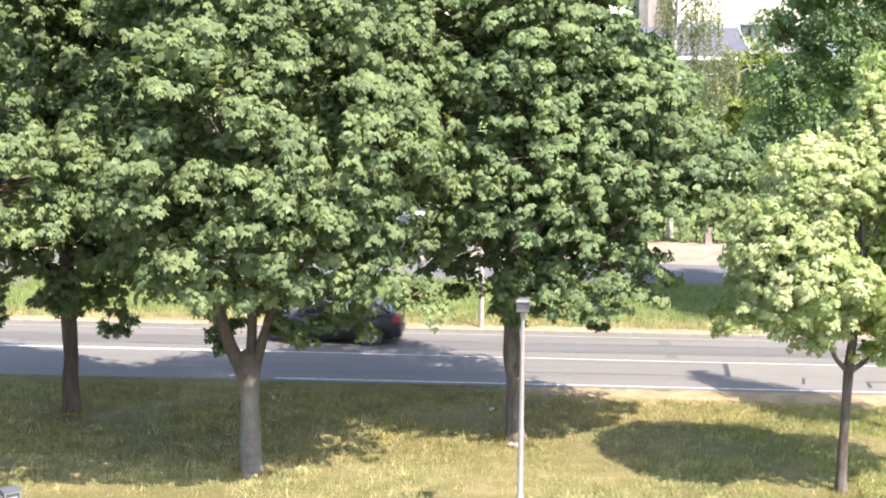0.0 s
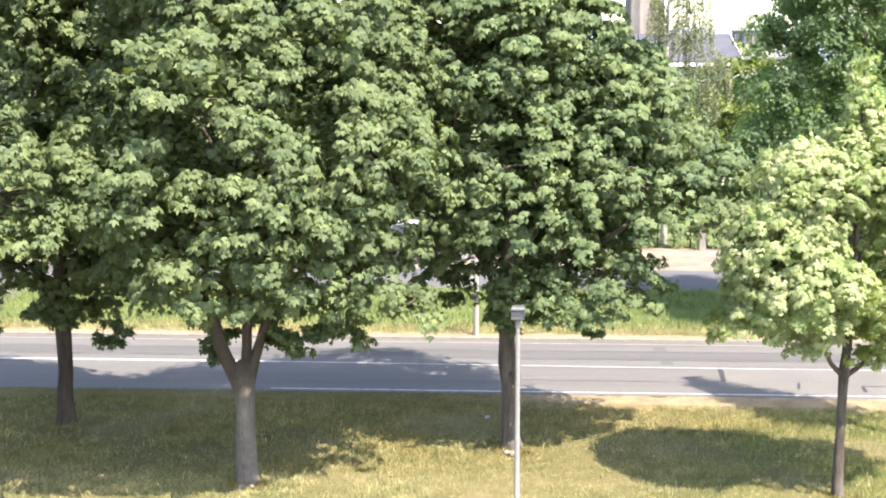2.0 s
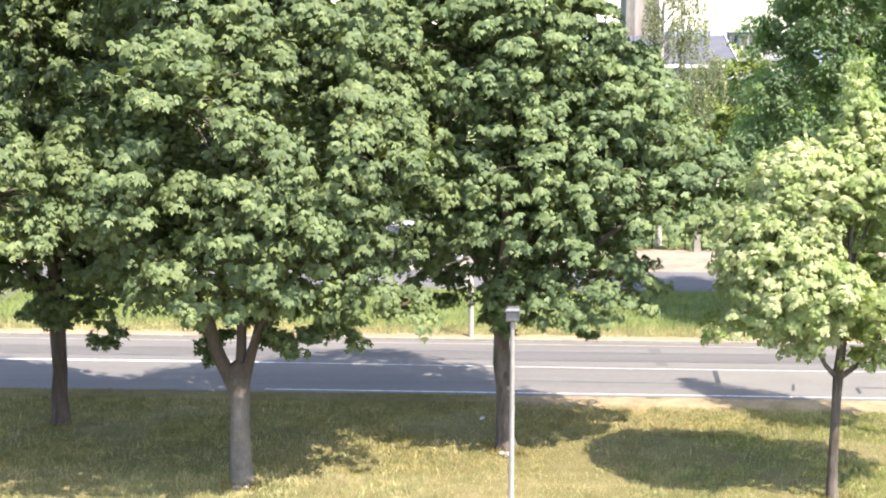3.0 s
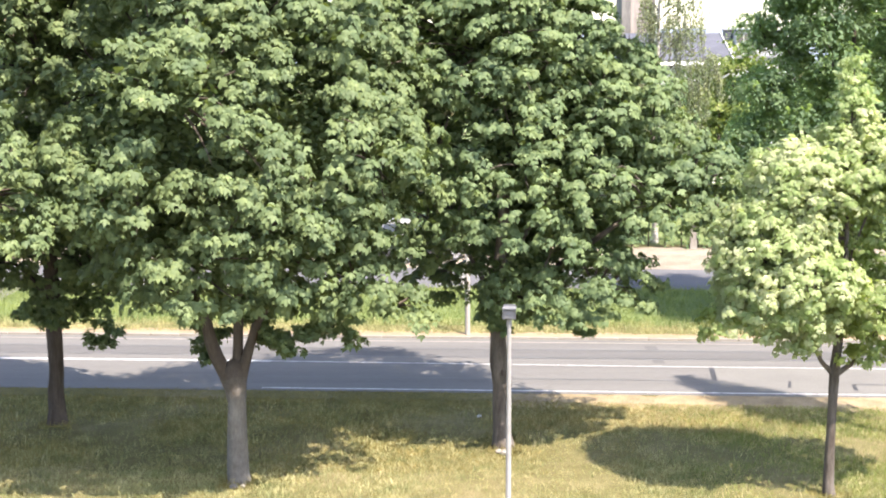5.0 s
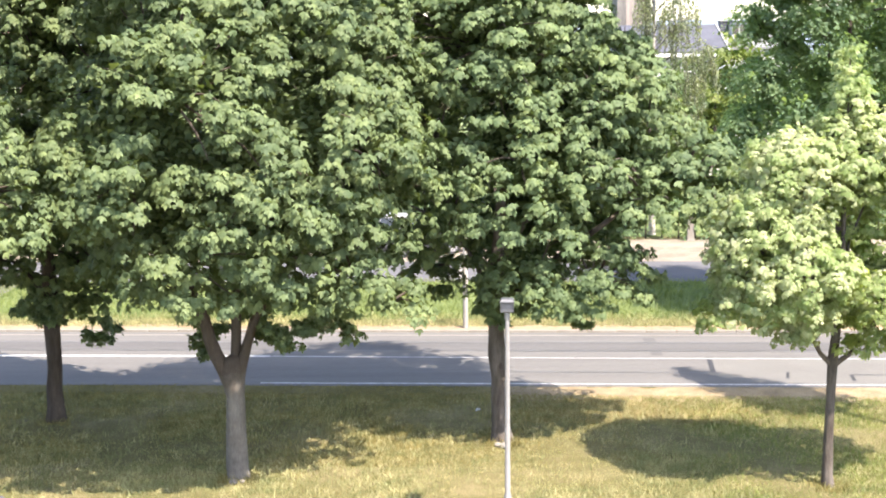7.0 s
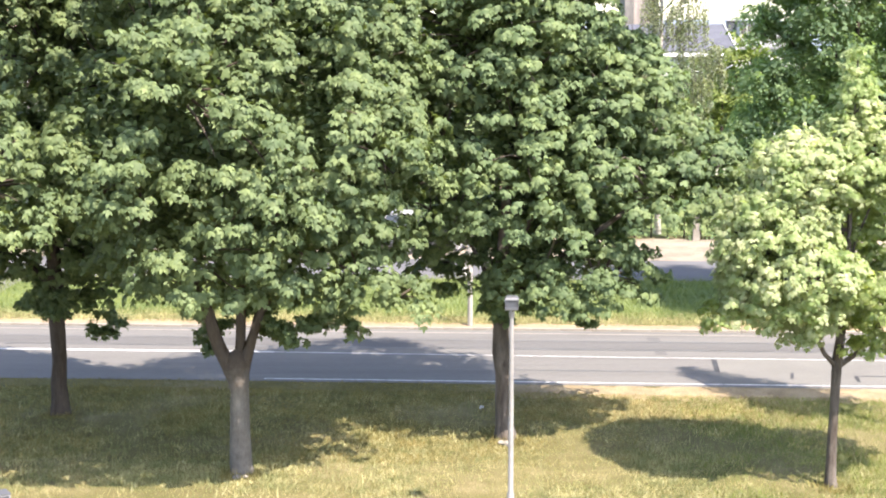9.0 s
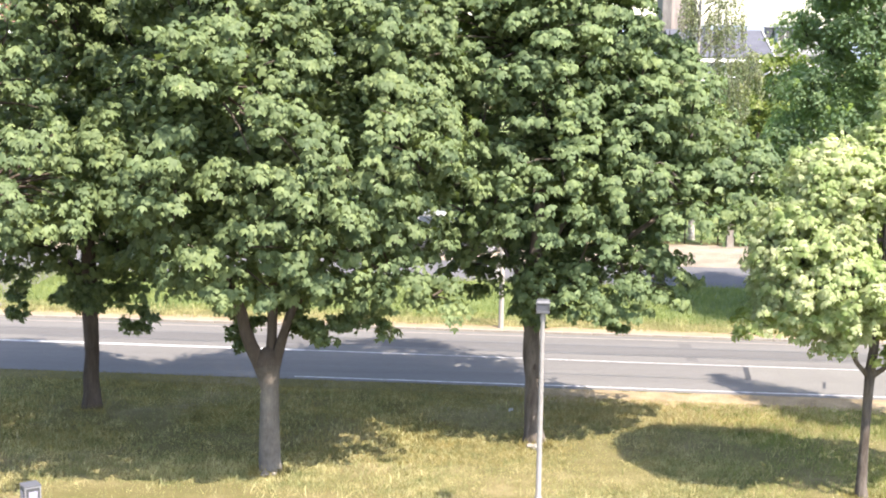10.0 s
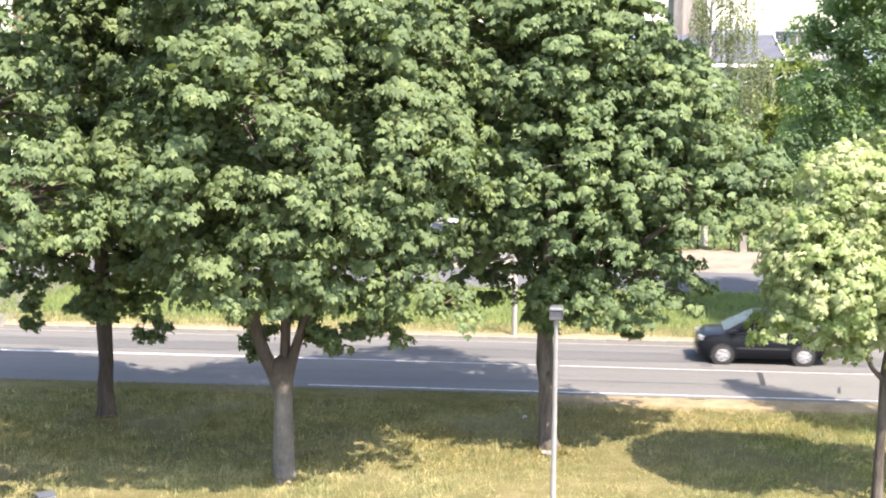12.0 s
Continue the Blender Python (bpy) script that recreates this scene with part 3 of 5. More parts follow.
# ---- trees ----
def near_trees():
    # the lobes in high sit above the view, spread to cast the road shade
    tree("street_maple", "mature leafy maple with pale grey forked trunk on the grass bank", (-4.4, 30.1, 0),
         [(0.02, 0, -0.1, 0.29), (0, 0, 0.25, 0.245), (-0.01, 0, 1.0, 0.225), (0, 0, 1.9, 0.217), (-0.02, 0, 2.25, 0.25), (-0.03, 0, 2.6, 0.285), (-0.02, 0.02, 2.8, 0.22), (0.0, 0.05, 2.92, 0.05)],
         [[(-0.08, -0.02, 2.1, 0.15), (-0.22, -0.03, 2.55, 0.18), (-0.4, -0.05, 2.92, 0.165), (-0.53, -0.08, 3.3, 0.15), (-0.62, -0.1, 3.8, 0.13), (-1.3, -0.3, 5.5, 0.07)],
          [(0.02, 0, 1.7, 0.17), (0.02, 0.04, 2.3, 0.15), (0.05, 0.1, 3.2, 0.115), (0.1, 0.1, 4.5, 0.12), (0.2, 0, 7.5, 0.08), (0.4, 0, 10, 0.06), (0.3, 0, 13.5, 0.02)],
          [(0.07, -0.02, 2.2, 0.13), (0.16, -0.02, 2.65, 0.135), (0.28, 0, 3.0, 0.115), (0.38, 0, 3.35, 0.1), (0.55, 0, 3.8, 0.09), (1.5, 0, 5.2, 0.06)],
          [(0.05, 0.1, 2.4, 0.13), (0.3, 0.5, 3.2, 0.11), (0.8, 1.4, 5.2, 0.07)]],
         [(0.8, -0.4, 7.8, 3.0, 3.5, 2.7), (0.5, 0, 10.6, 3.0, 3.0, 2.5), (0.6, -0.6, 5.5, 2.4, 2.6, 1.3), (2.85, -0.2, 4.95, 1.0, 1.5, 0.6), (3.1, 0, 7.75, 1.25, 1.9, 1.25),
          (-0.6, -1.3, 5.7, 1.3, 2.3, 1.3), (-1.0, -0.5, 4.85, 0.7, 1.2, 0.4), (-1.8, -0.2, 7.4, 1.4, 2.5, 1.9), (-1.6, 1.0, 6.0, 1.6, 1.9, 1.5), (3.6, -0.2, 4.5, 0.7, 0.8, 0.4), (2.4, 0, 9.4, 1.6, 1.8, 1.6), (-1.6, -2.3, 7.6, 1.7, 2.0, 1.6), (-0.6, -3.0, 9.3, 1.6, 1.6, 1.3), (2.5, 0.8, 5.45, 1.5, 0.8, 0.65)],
         BARK_GRADED, LEAF, 11, high=[(0.3, 0, 13.2, 2.3, 2.3, 2.0), (2.8, 2.3, 13.0, 1.7, 1.7, 1.8)], kind=FINGERED, count=600, spacing=0.76, radius=0.66, per=60, leaf=0.13, inner=1.0, deep=0.66, layered=(8, 18, 0.42, 0.19, 0.17), pockets=((-1.5, 8.9, 0.7), (-0.4, 8.4, 0.65), (0.3, 9.3, 0.5), (-0.8, 7.0, 0.4), (-2.1, 10.1, 0.5), (1.7, 8.7, 0.35), (1.0, 6.6, 0.3), (0.7, 10.0, 0.5), (2.0, 9.8, 0.45), (3.0, 9.0, 0.4), (1.2, 9.2, 0.3)), extra=[(-0.1, 0.6, 4.0), (0.25, 0.65, 3.85), (0.45, 0.6, 3.95), (0.0, -0.6, 4.4), (0.35, -0.7, 4.4), (-0.3, -0.8, 4.45), (0.8, -0.8, 4.45), (1.1, -0.5, 4.35), (-0.8, -0.6, 4.3), (-0.8, 0.7, 3.7), (-0.68, 0.6, 3.45), (-0.64, 0.6, 3.15), (-0.58, 0.6, 2.95), (-0.74, 0.6, 3.3), (-0.5, 0.7, 3.5), (0.55, 0.7, 3.3), (0.8, 0.7, 3.25), (1.0, 0.6, 3.2), (0.65, 0.7, 3.55), (1.05, 0.0, 3.4), (0.95, -0.3, 3.6), (1.25, -0.3, 3.45), (1.5, -0.3, 3.7), (1.75, -0.3, 3.75), (2.0, -0.3, 3.85), (1.85, -0.2, 3.6), (2.2, -0.3, 3.9), (2.5, -0.3, 3.7), (2.75, -0.3, 3.5)])
    tree("street_maple", "mature leafy maple with dark slender trunk near the road", (-9.85, 34.95, 0),
         [(0, 0, -0.1, 0.34), (0, 0, 0.12, 0.27), (0, 0, 0.4, 0.22), (-0.02, 0, 0.9, 0.2), (0.03, 0, 1.5, 0.19), (0, 0, 3.0, 0.21), (0, 0, 4.5, 0.16), (0.1, 0, 8, 0.1), (0.2, 0, 13, 0.02)],
         [[(0, 0, 3.3, 0.07), (-0.7, 0.1, 4.1, 0.055), (-2.2, 0, 5.4, 0.03)], [(0, 0, 3.3, 0.07), (0.7, 0.1, 4.2, 0.055), (2.0, 0, 5.5, 0.03)]],
         [(-0.1, -0.3, 6.9, 2.9, 2.2, 2.8), (0.4, -0.7, 9.7, 2.5, 1.9, 2.5), (-1.0, 0.3, 4.65, 1.7, 1.3, 0.7), (1.0, 0.3, 4.6, 1.3, 1.2, 0.75), (0.0, 0.3, 3.75, 0.65, 0.6, 0.5), (-1.35, 0.6, 3.95, 0.7, 0.6, 0.4), (1.15, 0.8, 3.6, 0.55, 0.5, 0.45), (-2.5, 0.6, 4.2, 0.6, 0.6, 0.5), (-0.6, 0.9, 3.95, 1.1, 0.6, 0.5), (0.7, 0.9, 4.0, 0.6, 0.5, 0.35), (-2.6, 0, 5.6, 1.5, 1.6, 1.4), (1.9, 0, 5.6, 1.2, 1.5, 1.2), (2.2, -0.7, 9.2, 1.3, 1.1, 1.5)],
         BARK_DARK, LEAF, 12, high=[(0.2, -0.8, 12.2, 1.9, 1.5, 1.5)], kind=FINGERED, count=460, spacing=0.8, radius=0.66, per=50, leaf=0.132, inner=1.0, deep=0.66, layered=(8, 17, 0.42, 0.19, 0.17), pockets=((0.9, 5.2, 0.5), (-0.6, 5.0, 0.5), (1.8, 8.8, 0.4)), extra=[(1.1, 1.1, 2.15), (0.85, 1.1, 2.3), (1.3, 1.1, 2.4), (0.7, 1.1, 2.15), (1.0, 1.1, 2.65), (0.6, 1.0, 2.9), (0.3, 0.8, 3.3), (-0.6, 1.0, 3.1), (-1.0, 1.0, 3.05), (-2.25, 1.0, 2.65), (-2.2, 1.0, 2.4), (-2.3, 1.0, 2.95), (-2.1, 1.0, 3.2), (0.9, 1.1, 3.2), (-0.3, 0.8, 3.4), (0.5, 0.8, 3.6), (0.2, -0.35, 2.95), (-0.2, -0.35, 3.0), (0.0, -0.4, 3.2), (0.35, -0.3, 3.15), (-0.4, -0.3, 3.2), (0.1, -0.35, 3.5), (-0.25, -0.35, 3.55), (0.4, -0.3, 3.5)]
         + [(-2.6 + 0.33 * k, 0.5 + 0.35 * (k % 3), 3.55 + 0.3 * ((k * 2) % 5) / 2) for k in range(0, 16, 3)])
    tree("street_maple", "broad dark green maple with brown trunk behind the lamp post", (1.8, 32.7, 0),
         [(0.03, 0, -0.1, 0.34), (0.02, 0, 0.12, 0.27), (0.01, 0, 0.4, 0.225), (-0.02, 0, 1.0, 0.215), (-0.01, 0, 1.6, 0.2), (-0.08, 0, 2.2, 0.215), (-0.1, 0, 2.7, 0.195), (-0.1, 0, 4, 0.18), (0.1, 0, 7, 0.1), (0.3, 0, 10, 0.08), (0.0, 0, 14.5, 0.03)],
         [[(-0.1, 0, 3.6, 0.07), (-0.8, 0.3, 4.8, 0.05), (-1.9, 0.3, 6.4, 0.03)], [(-0.1, 0, 3.3, 0.12), (1.2, -0.2, 4.5, 0.09), (3.2, -0.4, 6.0, 0.05)],
          [(0, 0, 4.5, 0.1), (1.4, 0, 6.8, 0.07), (2.4, 0, 8.6, 0.04)]],
         [(0.6, 0, 7.4, 2.65, 2.6, 2.8), (-0.3, 0, 10.2, 2.7, 2.6, 2.2), (2.3, 0, 8.9, 1.5, 1.7, 1.35), (3.7, -0.7, 6.55, 1.4, 1.4, 0.9), (4.45, -0.3, 7.0, 1.1, 1.2, 0.85), (4.5, 0.0, 6.2, 0.9, 1.0, 0.55), (3.6, 0.2, 7.95, 0.95, 1.2, 0.7), (2.2, -0.4, 4.45, 1.15, 1.3, 0.95),
          (0.7, -0.5, 4.4, 1.25, 1.4, 1.0), (-1.6, 0.9, 4.7, 0.45, 0.6, 0.95), (-2.0, 0.8, 5.0, 0.4, 0.5, 0.6), (0.0, -0.3, 3.85, 0.55, 0.4, 0.5), (-1.3, -0.1, 5.9, 0.6, 0.9, 0.6), (-1.7, 0, 7.2, 1.15, 1.5, 1.8), (2.9, 0, 7.3, 1.2, 1.4, 1.2), (1.9, 1.2, 5.5, 1.5, 1.3, 1.0), (0.9, 0.3, 9.6, 1.5, 1.6, 1.2), (0.2, 1.6, 5.2, 2.3, 1.1, 1.5)],
         BARK_BROWN, LEAF_DEEP, 13, high=[(-0.3, 0.2, 12.7, 2.2, 2.2, 1.9), (-0.2, 0.2, 14.6, 1.5, 1.5, 1.4), (3.2, -0.1, 13.4, 1.8, 1.8, 1.4), (1.8, 1.5, 14.4, 1.5, 1.5, 1.2)], kind=FINGERED, count=640, spacing=0.68, radius=0.58, per=60, leaf=0.126, inner=1.0, deep=0.66, layered=(8, 18, 0.42, 0.18, 0.17), gaps=((-0.78, 4.55, 0.12), (-0.8, 4.95, 0.05)), pockets=((-0.2, 6.5, 0.6), (2.3, 6.0, 0.65), (2.0, 8.4, 0.35), (-1.0, 8.0, 0.4), (0.3, 5.2, 0.4)), extra=[(2.0, -0.4, 3.1), (1.7, -0.3, 3.25), (-1.6, 1.0, 3.8), (-1.45, 1.0, 3.7), (-0.35, -0.3, 3.45), (0.0, -0.35, 3.3), (0.35, -0.3, 3.5), (-0.3, -0.3, 3.75), (0.3, -0.3, 3.8), (-0.1, -0.35, 3.6)])


def knot_hole():
    tree3 = bpy.data.objects["street_maple.002"]
    bm = bmesh.new()
    bmesh.ops.create_icosphere(bm, subdivisions=2, radius=1)
    for v in bm.verts:
        v.co = Vector((v.co.x * 0.045 + 0.0, v.co.y * 0.03 - 0.205, v.co.z * 0.085 + 1.95))
    part("knot_hole", bm, BARK_DARK, tree3, "dark knot hole in the bark")


def bank_edge_tree():
    # the overhead boughs (high) lie out of view, added to shade the bank
    tree("street_maple", "leafy maple reaching in beside the grass bank", (-11.6, 26.3, 0),
         [(0, 0, -0.1, 0.27), (0, 0, 0.3, 0.22), (0.02, 0, 1.5, 0.2), (0, 0, 3.0, 0.21), (0, 0, 4.5, 0.16), (0.1, 0, 8, 0.12), (0.6, 0.1, 11.5, 0.08)],
         [[(0, 0, 3.6, 0.1), (1.0, -0.1, 5.4, 0.07), (2.0, 0, 6.8, 0.04)], [(0.1, 0, 8.0, 0.1), (1.6, 0.3, 10.4, 0.08), (3.2, 0.6, 11.8, 0.06), (5.0, 0.8, 12.8, 0.03)]],
         [(0, 0, 8.2, 2.4, 2.6, 2.6), (2.3, -0.1, 7.3, 1.6, 1.9, 1.5), (1.8, 0, 9.0, 1.4, 1.6, 1.4), (-1.2, 0, 7, 1.8, 2.0, 1.8)],
         BARK_DARK, LEAF, 16, high=[(4.9, 0.8, 12.9, 2.0, 1.8, 1.5), (2.2, 0.4, 12.6, 1.8, 1.8, 1.4), (3.6, 2.2, 12.9, 1.6, 1.4, 1.2)], kind=FINGERED, count=190, spacing=0.8, radius=0.62, per=40, leaf=0.122, layered=(8, 17, 0.42, 0.19, 0.17), pockets=((2.6, 8.3, 0.4),))


MAPLE_TRUNK = [(0.0, 0, -0.1, 0.17), (-0.04, 0, 0.25, 0.125), (-0.04, 0, 1.0, 0.105), (-0.02, 0, 2.0, 0.1), (0.0, 0, 2.9, 0.11), (0.1, 0, 4, 0.08), (0.15, 0, 5.0, 0.06), (0.12, 0, 6.5, 0.045), (0.15, 0, 9.6, 0.012)]
MAPLE_LIMBS = [[(0, 0, 2.75, 0.07), (-0.3, -0.05, 3.05, 0.05), (-0.55, -0.1, 3.5, 0.045), (-1.5, -0.3, 4.6, 0.02)],
               [(0, 0, 2.75, 0.07), (0.35, 0, 3.0, 0.055), (0.6, 0, 3.3, 0.05), (1.5, 0, 4.6, 0.02)],
               [(0.1, 0, 4.0, 0.04), (-0.3, 0.1, 5, 0.03), (-0.55, 0.1, 6.0, 0.02), (-0.9, 0.2, 7.2, 0.01)], [(0.14, 0, 4.7, 0.035), (0.3, 0.1, 5.5, 0.03), (0.6, 0, 6.4, 0.02), (0.7, 0, 7.4, 0.01)]]
MAPLE_LOBES = [(1.1, -0.4, 4.6, 0.8, 0.8, 0.6), (-0.9, -1.1, 5.1, 0.9, 0.6, 0.65), (-1.5, -0.2, 5.55, 1.05, 1.1, 1.4), (-1.4, -0.2, 4.55, 1.0, 1.1, 0.6), (-0.85, -0.4, 3.95, 0.42, 0.45, 0.36), (-0.75, 0, 7.2, 1.0, 1.1, 0.75), (0.3, 0.1, 7.5, 1.0, 1.0, 0.8),
               (-1.3, 0, 7.75, 0.35, 0.4, 0.25), (0.15, 0, 8.6, 0.2, 0.22, 0.5), (-0.8, -0.5, 4.45, 0.55, 0.7, 0.45), (1.5, 0, 7.2, 0.9, 1.0, 0.95)]
# lobes with x above 2 are out of view, added to widen the shadow
MAPLE_GREEN = [(0.8, -1.1, 4.75, 0.75, 0.6, 0.5), (1.2, -0.1, 4.1, 0.8, 0.9, 0.7), (0.7, -0.2, 3.6, 0.6, 0.6, 0.35), (1.5, 0.2, 5.6, 0.9, 1.0, 0.9), (0.2, 0.9, 5.9, 1.0, 0.5, 0.7), (-2.35, -0.1, 4.2, 0.4, 0.5, 0.22), (0.4, 0.2, 6.7, 0.9, 0.8, 0.4), (2.4, 0, 6.0, 0.9, 1.0, 1.3), (2.2, 0.2, 4.5, 0.8, 0.9, 0.7)]


def young_maples():
    for at, seed in (((8.9, 28.9, 0), 14),):
        tree("young_maple", "young maple with bright cream-variegated leaves and thin trunk", at, MAPLE_TRUNK, MAPLE_LIMBS, MAPLE_LOBES, BARK_BROWN, LEAF_PALE, seed,
             hollow=0.95, kind=FINGERED, count=430, spacing=0.4, radius=0.42, per=50, leaf=0.1, inner=0.4, layered=(7, 17, 0.6, 0.16, 0.18), second=(MAPLE_GREEN, LEAF_REVERTED), limb_bark=BARK_BROWN, extra=[(-0.75, -0.3, 3.55), (-1.0, -0.3, 3.7), (-1.4, -0.3, 3.85), (-2.8, -0.1, 3.85), (-0.05, 0, 8.25), (0.4, 0, 8.25), (0.0, 0.1, 8.5), (0.35, -0.1, 8.55), (0.15, 0.1, 8.75), (0.05, 0, 8.95), (0.32, 0, 9.0), (0.15, 0, 9.2), (0.08, 0, 9.4), (0.22, 0, 9.5), (0.15, 0, 9.72), (0.8, 0, 8.2), (1.2, 0, 8.4)])


def side_tree():
    tree("slender_tree", "slender pointed tree standing beside the grass bank", (13.6, 31.2, 0),
         [(0, 0, -0.1, 0.2), (0, 0, 0.5, 0.15), (0, 0, 6, 0.1), (0.05, 0, 15.0, 0.02)], [],
         [(0, 0, 9.0, 1.3, 1.2, 1.5), (0, 0, 11.2, 0.9, 0.8, 1.5), (0, 0, 13.2, 0.5, 0.45, 1.2), (0, 0, 14.8, 0.25, 0.22, 0.7)],
         BARK, LEAF_DEEP, 15, count=150, spacing=0.42, radius=0.36, per=24, leaf=0.15, inner=0.2, kind=TRIFID, flat=1.2, droop=0.2)


def weeping_birch(foot, seed):
    """A birch: pale thin trunk, rising limbs and long strings of small leaves hanging from them."""
    rng = np.random.default_rng(seed)
    thing = tagged(new("weeping_birch"), "slender birch with pale trunk and thin hanging grey-green foliage", "tree")
    thing.location = foot
    v, f = tube_arrays([[((0, 0, -0.1), 0.24), ((0, 0, 0.5), 0.17), ((0.05, 0, 5), 0.13), ((-0.05, 0, 9), 0.095), ((0.0, 0, 12), 0.07), ((0.1, 0, 15), 0.02)]], 10, 0.05, rng)
    under(new("trunk", mesh_arrays("trunk", v, f, BARK_BIRCH, True)), thing)
    strings, leaf_sets = [], []
    for k in range(44):
        z0 = 2.2 + 11.8 * (k + rng.uniform(0, 1)) / 44
        a = rng.uniform(0, 2 * np.pi)
        reach = (1.0 + 0.9 * rng.uniform()) * (1.25 if z0 < 7.5 else 0.95) * (1.5 if math.cos(a) > 0 else 0.65)
        way = np.array((math.cos(a), math.sin(a), 0))
        base = np.array((0, 0, z0))
        tip = base + way * reach + (0, 0, reach * 0.75)
        arc = [(base + (tip - base) * u + (0, 0, 0.3 * math.sin(2.6 * u)), 0.03 * (1 - 0.75 * u)) for u in np.linspace(0, 1, 6)]
        v, f = tube_arrays([arc], 5)
        under(new("limb", mesh_arrays("limb", v, f, BARK_BROWN, True)), thing)
        for _ in range(30 if z0 < 8 else 14):
            u = rng.uniform(0.3, 1.0)
            top = base + (tip - base) * u + (0, 0, 0.3 * math.sin(2.6 * u)) + rng.normal(size=3) * (0.12, 0.12, 0.05)
            drop = rng.uniform(0.7, 2.3)
            sway = rng.normal(size=3) * (0.12, 0.12, 0) + way * 0.2
            line = [(top + sway * math.sin(1.5 * q) - (0, 0, drop * q ** 1.2), 0.007) for q in np.linspace(0, 1, 5)]
            strings.append(line)
            m = int((26 if z0 < 8 else 17) * drop)
            q = rng.uniform(0.05, 1, m)[:, None]
            pos = top + sway * np.sin(1.5 * q) - np.array((0, 0, 1.0)) * drop * q ** 1.2 + rng.normal(size=(m, 3)) * 0.07
            leaf_sets.append(leaves(pos, unit(rng.normal(size=(m, 3)) + (0, -0.3, 0.5)), rng.normal(size=(m, 3)) * 0.5 + (0, 0, -1.0), rng.uniform(0.09, 0.16, m), 1.0, SIMPLE))
    v, f = tube_arrays(strings, 4)
    tagged(under(new("twig_work", mesh_arrays("twig_work", v, f, BARK_BROWN, True)), thing), kind="stuff")
    v, f = join(leaf_sets)
    tagged(under(new("crown", mesh_arrays("crown", v, f, LEAF_BIRCH)), thing), kind="stuff")


def far_trees():
    def simple_trunk(h, r, dx=0.0):
        return [(0, 0, -0.1, r * 1.4), (0, 0, 0.4, r), (dx * 0.5, 0, h * 0.5, r * 0.7), (dx, 0, h * 0.9, r * 0.15)]

    big = [(0, 0, 7.6, 3.15, 3.0, 3.3), (0.0, 0, 10.75, 2.8, 2.6, 2.6), (-2.2, -0.3, 5.9, 1.6, 1.7, 1.8), (-1.9, -0.3, 7.8, 1.0, 1.2, 1.3), (2.2, -0.3, 6.3, 2.2, 2.2, 2.2), (0.3, 0, 13.0, 2.6, 2.4, 1.8)]
    tree("dark_broadleaf_tree", "tall dense dark green tree beside the side street", (14.75, 47.3, 0), simple_trunk(12, 0.3), [],
         clumps(big, 78, 0.98, 210), BARK_DARK, LEAF_DARK, 21, count=660, spacing=0.42, radius=0.46, kind=SIMPLE, per=105, leaf=0.125, inner=0.6, spread=0.36, flat=0.8, hollow=0.4)
    tree("dark_broadleaf_tree", "tall dense dark green tree behind the side street", (26.5, 72, 0), simple_trunk(12, 0.4), [],
         clumps([(0, 0, 7, 4.2, 4, 5.0), (-1.5, 0, 11, 3.0, 3, 3.0), (2.5, 0, 11, 4, 3.5, 3.5)], 50, 1.4, 220), BARK_DARK, LEAF_DARK, 22, count=220, spacing=0.8, radius=0.8, per=40, leaf=0.34, kind=SIMPLE)
    weeping_birch((11.3, 67, 0), 23)
    tree("garden_shrub_tree", "bright yellow-green bushy garden tree", (16.3, 76, 0), simple_trunk(7.5, 0.15), [],
         clumps([(0.2, 0, 5.6, 1.6, 1.5, 2.6), (-1.2, 0, 4.4, 1.3, 1.5, 1.8), (0.5, 0, 7.9, 1.0, 1.0, 1.2), (1.4, 0, 7.9, 1.0, 1.0, 1.8)], 34, 0.7, 240),
         BARK_DARK, LEAF_LIME, 24, count=110, spacing=0.5, radius=0.55, per=70, leaf=0.24, kind=SIMPLE)
    spots = [(-14, 69, 14, 47), (-22, 65, 13.5, 48), (-0.5, 77, 15.5, 49), (-26, 62, 9, 31), (-18, 70, 10, 32), (-10, 66, 13.5, 33), (-4.5, 72, 14.5, 34), (3.5, 70, 13.5, 35), (9, 80, 8, 36), (-34, 66, 10, 37), (24, 84, 7.5, 38), (29, 92, 8, 39), (21, 112, 8.5, 40), (34, 80, 9, 42), (13.5, 120, 9, 43), (14.3, 86, 7.6, 44), (18.3, 89, 7.9, 45), (16.8, 150, 12.6, 46)]
    for x, y, h, seed in spots:
        tree("background_tree", "leafy green garden tree beyond the side street", (x, y, 0), simple_trunk(h, 0.2), [],
             [(0, 0, h * 0.55, h * 0.36, h * 0.33, h * 0.36), (-1.2, 0, h * 0.78, h * 0.24, h * 0.24, h * 0.22), (1.5, 0, h * 0.7, h * 0.25, h * 0.24, h * 0.25)],
             BARK_DARK, (LEAF_DEEP, LEAF, LEAF_DARK)[seed % 3], seed, count=120, spacing=0.85, radius=0.85, per=46, leaf=0.3, kind=SIMPLE)


near_trees()
knot_hole()
bank_edge_tree()
young_maples()
side_tree()
far_trees()


